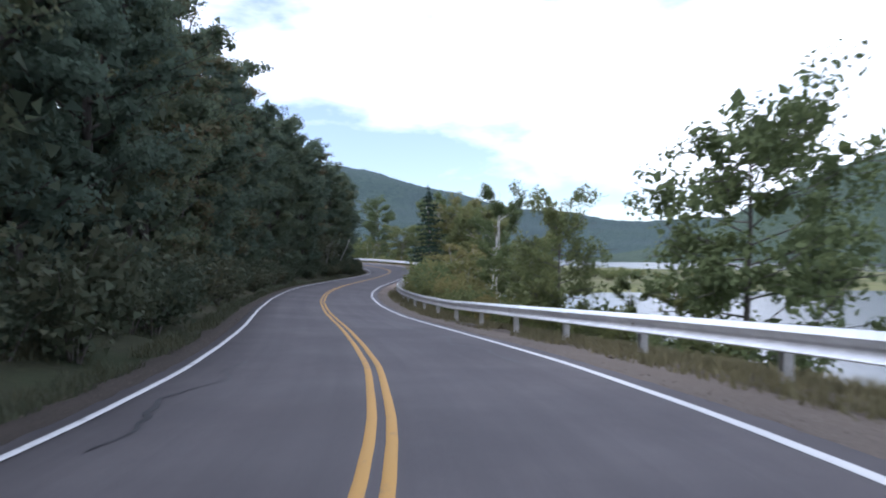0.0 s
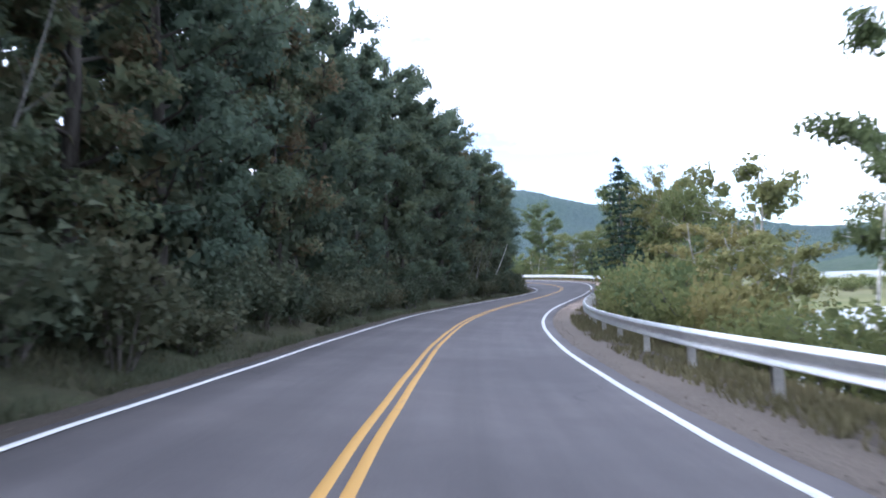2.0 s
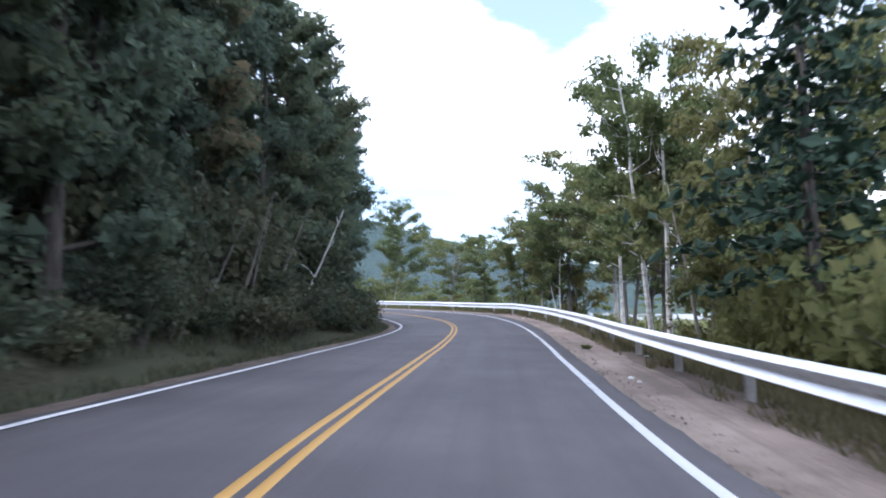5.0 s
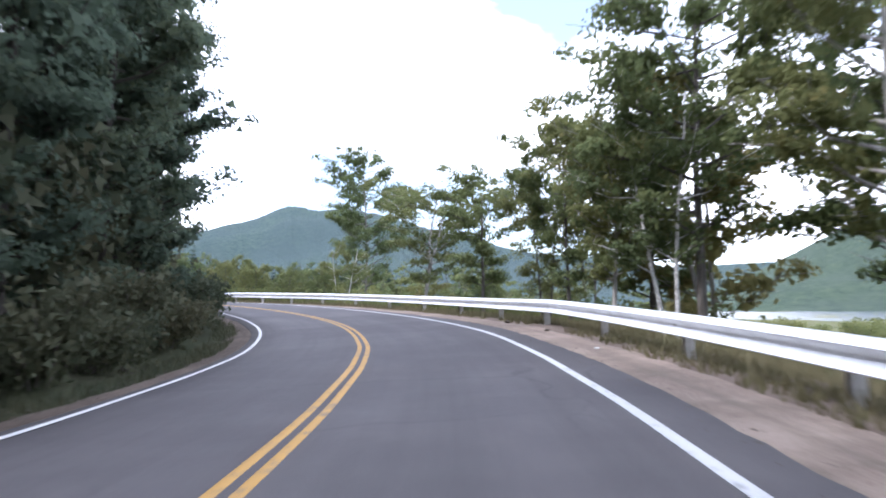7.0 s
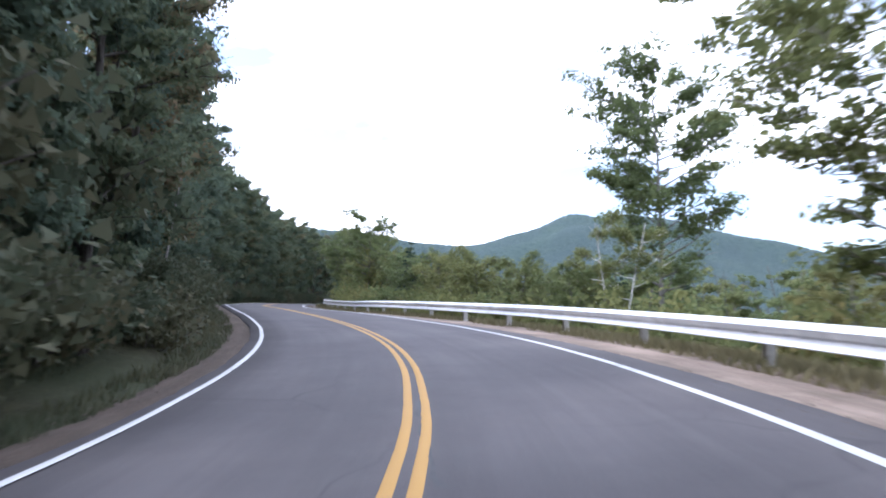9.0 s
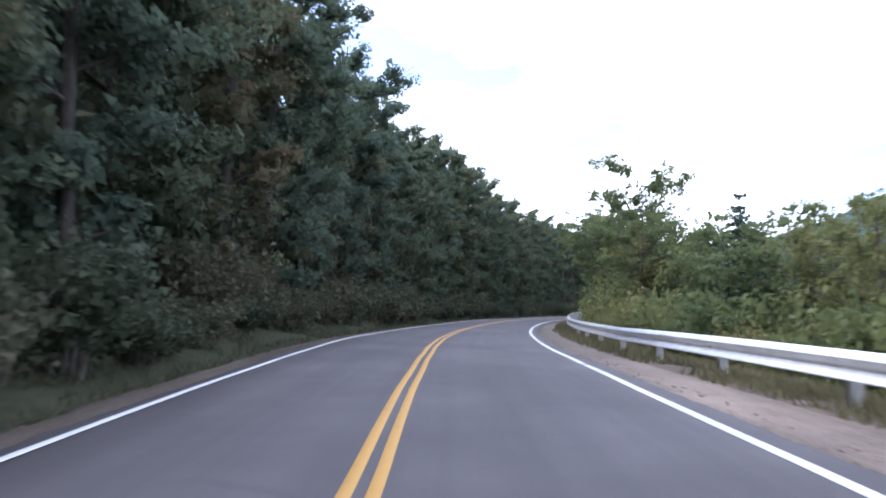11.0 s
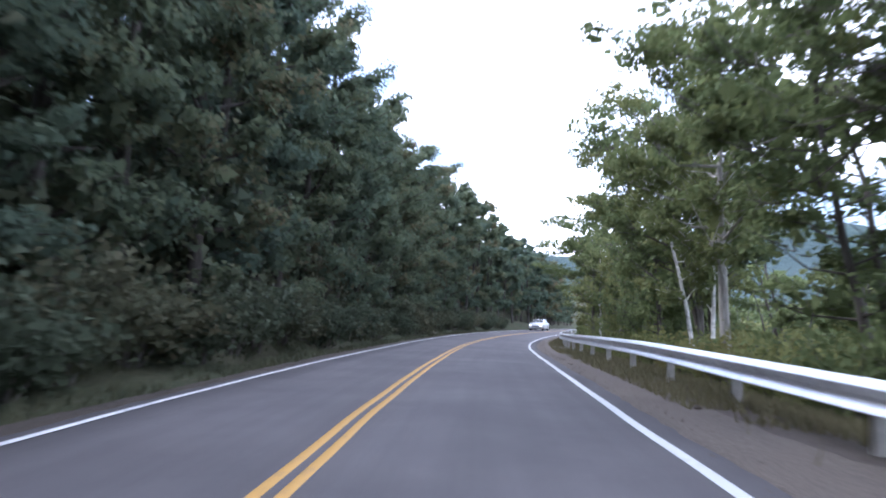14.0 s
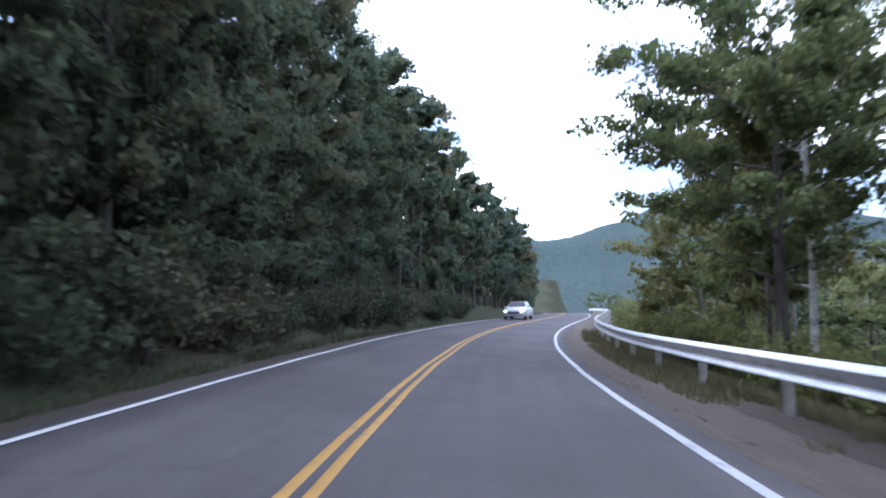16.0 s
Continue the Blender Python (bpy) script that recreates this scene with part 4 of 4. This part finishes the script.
# ---- grass ----
def grass(name, label, s0, s1, d0, d1, n, hmax, seed, mat):
    r = np.random.RandomState(seed)
    s = r.uniform(s0, s1, n)
    d0 = d0 if d0 < 0 else np.interp(s, [60, 68, 140, 165], [d0 - 0.45, d0, d0, d0 - 0.5])
    d = d0 + (d1 - d0) * r.uniform(0, 1, n) ** (0.85 if d1 > 0 else 1.0)
    keep = (wave(s, d, 4.0, seed) + 0.5 * wave(s, d, 1.3, seed + 1) > -0.35) | (np.abs(d) > 5.6)
    s, d = s[keep], d[keep]
    n = len(s)
    p = road_at(s, d)
    z0 = ground_z(p[:, 0], p[:, 1])
    zs = p[:, 2] + np.where(d > 0, np.interp(d, [4.4, 5.0, 5.3, 5.7, 6.2, 6.8, 7.4], [-0.04, -0.05, -0.06, -0.08, -0.14, -0.24, -0.75]), np.interp(d, [-4.6, -4.1, -3.8, -3.35], [-0.7, -0.26, -0.10, -0.03]))
    p[:, 2] = np.maximum(z0, zs) - 0.03
    a, h, w = r.uniform(0, 6.283, n), hmax * r.uniform(0.35, 1, n), r.uniform(0.012, 0.03, n)
    side = np.stack([np.cos(a), np.sin(a), 0 * a], 1)
    lean = np.stack([r.normal(size=n) * 0.35, r.normal(size=n) * 0.35, np.ones(n)], 1) * h[:, None]
    v = np.stack([p - side * w[:, None], p + side * w[:, None], p + lean], 1).reshape(-1, 3)
    tagged(new(name, np_mesh(name, v, np.arange(3 * n).reshape(n, 3), mat)), label, "grass", kind="stuff")


grass("verge_grass", "tufts of green and dry grass under the guard rail", -16, 250, 4.92, 7.6, 150000, 0.30, 5, GRASS)
grass("forest_edge_grass", "green grass and weeds along the forest edge, shade put into its colour", -16, 250, -6.2, -3.6, 120000, 0.26, 6, LEAF_SHADE)


# ---- small things on the shoulder ----
def stones(name, label, n, seed, d0, d1, size, mat):
    r = np.random.RandomState(seed)
    s, d = r.uniform(-10, 250, n), r.uniform(d0, d1, n)
    p = road_at(s, d, np.interp(np.abs(d), [3.4, 3.9, 4.1, 5.0, 5.3], [-0.012, -0.016, -0.035, -0.07, -0.12]))
    base = np.array([(1, 0, 0), (0, 1, 0), (-1, 0, 0), (0, -1, 0), (0, 0, 1), (0, 0, -1)], float)
    f0 = np.array([(0, 1, 4), (1, 2, 4), (2, 3, 4), (3, 0, 4), (1, 0, 5), (2, 1, 5), (3, 2, 5), (0, 3, 5)])
    sc = (size * r.uniform(0.4, 1.3, (n, 1)) * np.array([1, 0.8, 0.55]) * r.uniform(0.7, 1.3, (n, 3)))
    v = (p[:, None] + base[None] * sc[:, None] * r.uniform(0.8, 1.2, (n, 6, 1))).reshape(-1, 3)
    f = (f0[None] + 6 * np.arange(n)[:, None, None]).reshape(-1, 3)
    tagged(new(name, np_mesh(name, v, f, mat)), label, "stones", kind="stuff")


stones("loose_stones", "loose pebbles scattered over the gravel shoulder", 8000, 8, 3.5, 5.2, 0.02, GRAVEL)
stones("dirt_pebbles", "small pebbles on the narrow dirt shoulder", 2500, 9, -3.9, -3.2, 0.018, GRAVEL)


def clod(name, label, s, d, size, mat, seed):
    r = random.Random(seed)
    bm = bmesh.new()
    bmesh.ops.create_icosphere(bm, subdivisions=2, radius=size)
    for v in bm.verts:
        v.co *= r.uniform(0.75, 1.2)
        v.co.z *= 0.55
    ob = new(name, bm_mesh(name, bm, mat))
    ob.matrix_basis = pose(*road_at(s, np.array(d), -0.045 + size * 0.4), 0, 0, r.uniform(0, 360))
    tagged(ob, label, name.replace("_", " "))


PALE = mat_plain("pale_scrap", (0.6, 0.6, 0.58), (0.8, 0.8, 0.78), 0.6)
DARK_EARTH = mat_plain("dark_earth", (0.05, 0.04, 0.03), (0.11, 0.09, 0.07), 0.95, 0, 20)
for i, (s, d, z) in enumerate([(81.1, 4.35, 0.10), (170.7, 4.35, 0.08), (169.3, 4.45, 0.07), (107.6, 4.8, 0.09), (13.9, 4.5, 0.07), (104.0, 4.7, 0.06), (176, 4.7, 0.07), (189, 4.6, 0.07)]):
    clod("earth_clod", "dark clod of earth lying on the gravel shoulder", s, d, z, DARK_EARTH, i)
for i, (s, d, z) in enumerate([(73.8, 4.15, 0.06), (73.3, 4.2, 0.045), (100.1, 4.5, 0.04), (78.6, 5.5, 0.06)]):
    clod("litter_scrap", "pale scrap of litter lying on the gravel shoulder", s, d, z, PALE, 20 + i)
TUFT = make_shrub("weed_tuft", np.random.RandomState(7), 0.3, 0.32, 500, 0.08, LEAF_BUSH, "low green weed tuft growing on the gravel shoulder")
x, y, z = road_at(80.6, np.array(4.25))
TUFT.matrix_basis = pose(x, y, z - 0.04) @ Matrix.Diagonal((0.5, 0.5, 0.55, 1))


# ---- bare trunks at the forest edge ----
def bare_trunk(s, d, h, lean, turn, thick, mat, seed, label):
    r = np.random.RandomState(seed)
    root = tagged(new("bare_trunk"), label, "tree")
    t = np.linspace(0, 1, 8)
    pts = np.stack([np.sin(radians(lean)) * h * t + 0.1 * h * 0.25 * np.sin(t * 3 + seed), 0.03 * h * np.sin(t * 5), -0.3 + np.cos(radians(lean)) * h * t], 1)
    part("trunk", np_mesh("trunk", *tube(pts, thick * (1 - 0.75 * t), 7), mat, True), root)
    for i in range(3):
        q = r.uniform(0.4, 0.9)
        p0 = np.array([np.interp(q, t, pts[:, j]) for j in range(3)])
        p1 = p0 + np.array([r.uniform(-0.6, 0.6), r.uniform(-0.6, 0.6), r.uniform(0.1, 0.7)]) * h * 0.16
        part("branch", np_mesh("branch", *tube([p0, (p0 + p1) / 2 + r.normal(size=3) * 0.05, p1], [thick * 0.35, thick * 0.22, 0.008], 5), mat, True), root)
    x, y, z = road_at(s, np.array(d))
    root.matrix_basis = pose(x, y, float(ground_z(np.array([x]), np.array([y]))[0]), 0, 0, heading(s) + turn)


for i, (s, d, h, lean, turn, th, m) in enumerate([(86.1, -6.4, 5.2, 26, 5, 0.06, BIRCH), (81.2, -6.8, 4.6, 22, 0, 0.06, GREY_BARK), (85.0, -7.0, 4.9, 24, 10, 0.06, GREY_BARK), (82.4, -6.7, 4.0, 17, -10, 0.045, GREY_BARK), (79.4, -6.8, 3.6, 24, 0, 0.045, GREY_BARK),
        (33.5, -6.6, 7.4, 10, 60, 0.04, GREY_BARK), (37.4, 9.0, 7.4, 4, 0, 0.05, BIRCH), (137, -6.2, 6.6, 8, 10, 0.05, PALE_BARK)]):
    bare_trunk(s, d, h, lean, turn, th, m, i, "pale bare leaning trunk at the edge of the dark forest" if d < 0 else "pale bare upright trunk among bushes behind the guard rail")


# ---- oncoming car ----
def build_car(s, d):
    paint = mat_plain("silver_paint", (0.62, 0.63, 0.65), (0.66, 0.67, 0.69), 0.3, 0.5, 2)
    glass, nt, lk, b = material("dark_glass", 0.05, spec=0.5)
    b.inputs["Base Color"].default_value = (0.03, 0.035, 0.04, 1)
    rubber, chrome = mat_plain("tyre_rubber", (0.02, 0.02, 0.02), (0.035, 0.035, 0.035), 0.9), mat_plain("alloy", (0.5, 0.5, 0.52), (0.6, 0.6, 0.62), 0.3, 0.8)
    lamp = bpy.data.materials.new("headlight_lamp")
    lamp.use_nodes = True
    lb = lamp.node_tree.nodes["Principled BSDF"]
    lb.inputs["Emission Color"].default_value, lb.inputs["Emission Strength"].default_value = (1, 0.97, 0.9, 1), 3.0
    root = tagged(new("car"), "silver saloon car with lit headlights in the oncoming lane", "car")

    def loft(name, sections, mat, parent=root):
        bm = bmesh.new()
        rings = [[bm.verts.new((x, y, z)) for x, z in ring] for y, ring in sections]
        n = len(rings[0])
        for a, c in zip(rings, rings[1:]):
            for j in range(n):
                bm.faces.new((a[j], a[(j + 1) % n], c[(j + 1) % n], c[j]))
        bm.faces.new(rings[0][::-1])
        bm.faces.new(rings[-1])
        bmesh.ops.recalc_face_normals(bm, faces=bm.faces[:])
        bmesh.ops.bevel(bm, geom=bm.edges[:], offset=0.015, segments=1, affect="EDGES")
        return part(name, bm_mesh(name, bm, mat, True), parent)

    ring = lambda w, z0, z1: [(-w * 0.92, z0), (-w, z0 + 0.18), (-w, z1 - 0.12), (-w * 0.9, z1), (w * 0.9, z1), (w, z1 - 0.12), (w, z0 + 0.18), (w * 0.92, z0)]
    body = loft("body", [(-2.25, ring(0.78, 0.34, 0.72)), (-2.1, ring(0.87, 0.24, 0.84)), (-1.0, ring(0.9, 0.22, 0.95)), (0.9, ring(0.9, 0.22, 0.97)), (2.0, ring(0.88, 0.26, 0.98)), (2.25, ring(0.8, 0.36, 0.86))], paint)
    cab = lambda w, z1: [(-0.84, 0.93), (-w - 0.04, z1 - 0.12), (-w, z1), (w, z1), (w + 0.04, z1 - 0.12), (0.84, 0.93)]
    loft("roof", [(-0.95, cab(0.78, 1.0)), (-0.25, cab(0.6, 1.42)), (0.9, cab(0.6, 1.44)), (1.75, cab(0.74, 1.02))], paint)
    for nm, q in (("windscreen", [(-0.72, -0.90, 1.01), (0.72, -0.90, 1.01), (0.56, -0.31, 1.395), (-0.56, -0.31, 1.395)]),):
        me = bpy.data.meshes.new(nm)
        me.from_pydata([(x, y - 0.012, z + 0.014) for x, y, z in q] + [(x, y + 0.01, z - 0.01) for x, y, z in q], [], [(0, 1, 2, 3), (7, 6, 5, 4), (0, 4, 5, 1), (1, 5, 6, 2), (2, 6, 7, 3), (3, 7, 4, 0)])
        me.materials.append(glass)
        part(nm, me, root, "dark windscreen glass")
    for sx in (-1, 1):
        bm = bmesh.new()
        bmesh.ops.create_uvsphere(bm, u_segments=12, v_segments=8, radius=1, matrix=pose(sx * 0.64, -2.2, 0.64) @ Matrix.Diagonal((0.17, 0.07, 0.09, 1)))
        part("headlight", bm_mesh("headlight", bm, lamp, True), root, "lit white headlight")
        bm = bmesh.new()
        bmesh.ops.create_cube(bm, size=1, matrix=pose(sx * 0.97, -0.62, 1.0) @ Matrix.Diagonal((0.2, 0.09, 0.13, 1)))
        bmesh.ops.bevel(bm, geom=bm.edges[:], offset=0.03, segments=2, affect="EDGES")
        part("wing_mirror", bm_mesh("wing_mirror", bm, paint), root)
        for wy in (-1.38, 1.35):
            bm = bmesh.new()
            bmesh.ops.create_cone(bm, cap_ends=True, segments=22, radius1=0.32, radius2=0.32, depth=0.21, matrix=pose(sx * 0.8, wy, 0.32, 0, 90, 0))
            bmesh.ops.bevel(bm, geom=[e for e in bm.edges if len(e.link_faces) == 2 and e.calc_face_angle() > 1], offset=0.03, segments=2, affect="EDGES")
            wheel = part("wheel", bm_mesh("wheel", bm, rubber, True), root, "black rubber tyre")
            bm = bmesh.new()
            bmesh.ops.create_cone(bm, cap_ends=True, segments=16, radius1=0.2, radius2=0.17, depth=0.04, matrix=pose(sx * 0.905, wy, 0.32, 0, 90 * sx, 0))
            part("rim", bm_mesh("rim", bm, chrome), wheel, "alloy wheel rim")
    bm = bmesh.new()
    bmesh.ops.create_cube(bm, size=1, matrix=pose(0, -2.235, 0.52) @ Matrix.Diagonal((0.9, 0.07, 0.13, 1)))
    part("grille", bm_mesh("grille", bm, rubber), root, "dark radiator grille")
    root.matrix_basis = pose(*road_at(s, np.array(d), 0.0), 0, 0, heading(s))


build_car(264.0, -1.5)
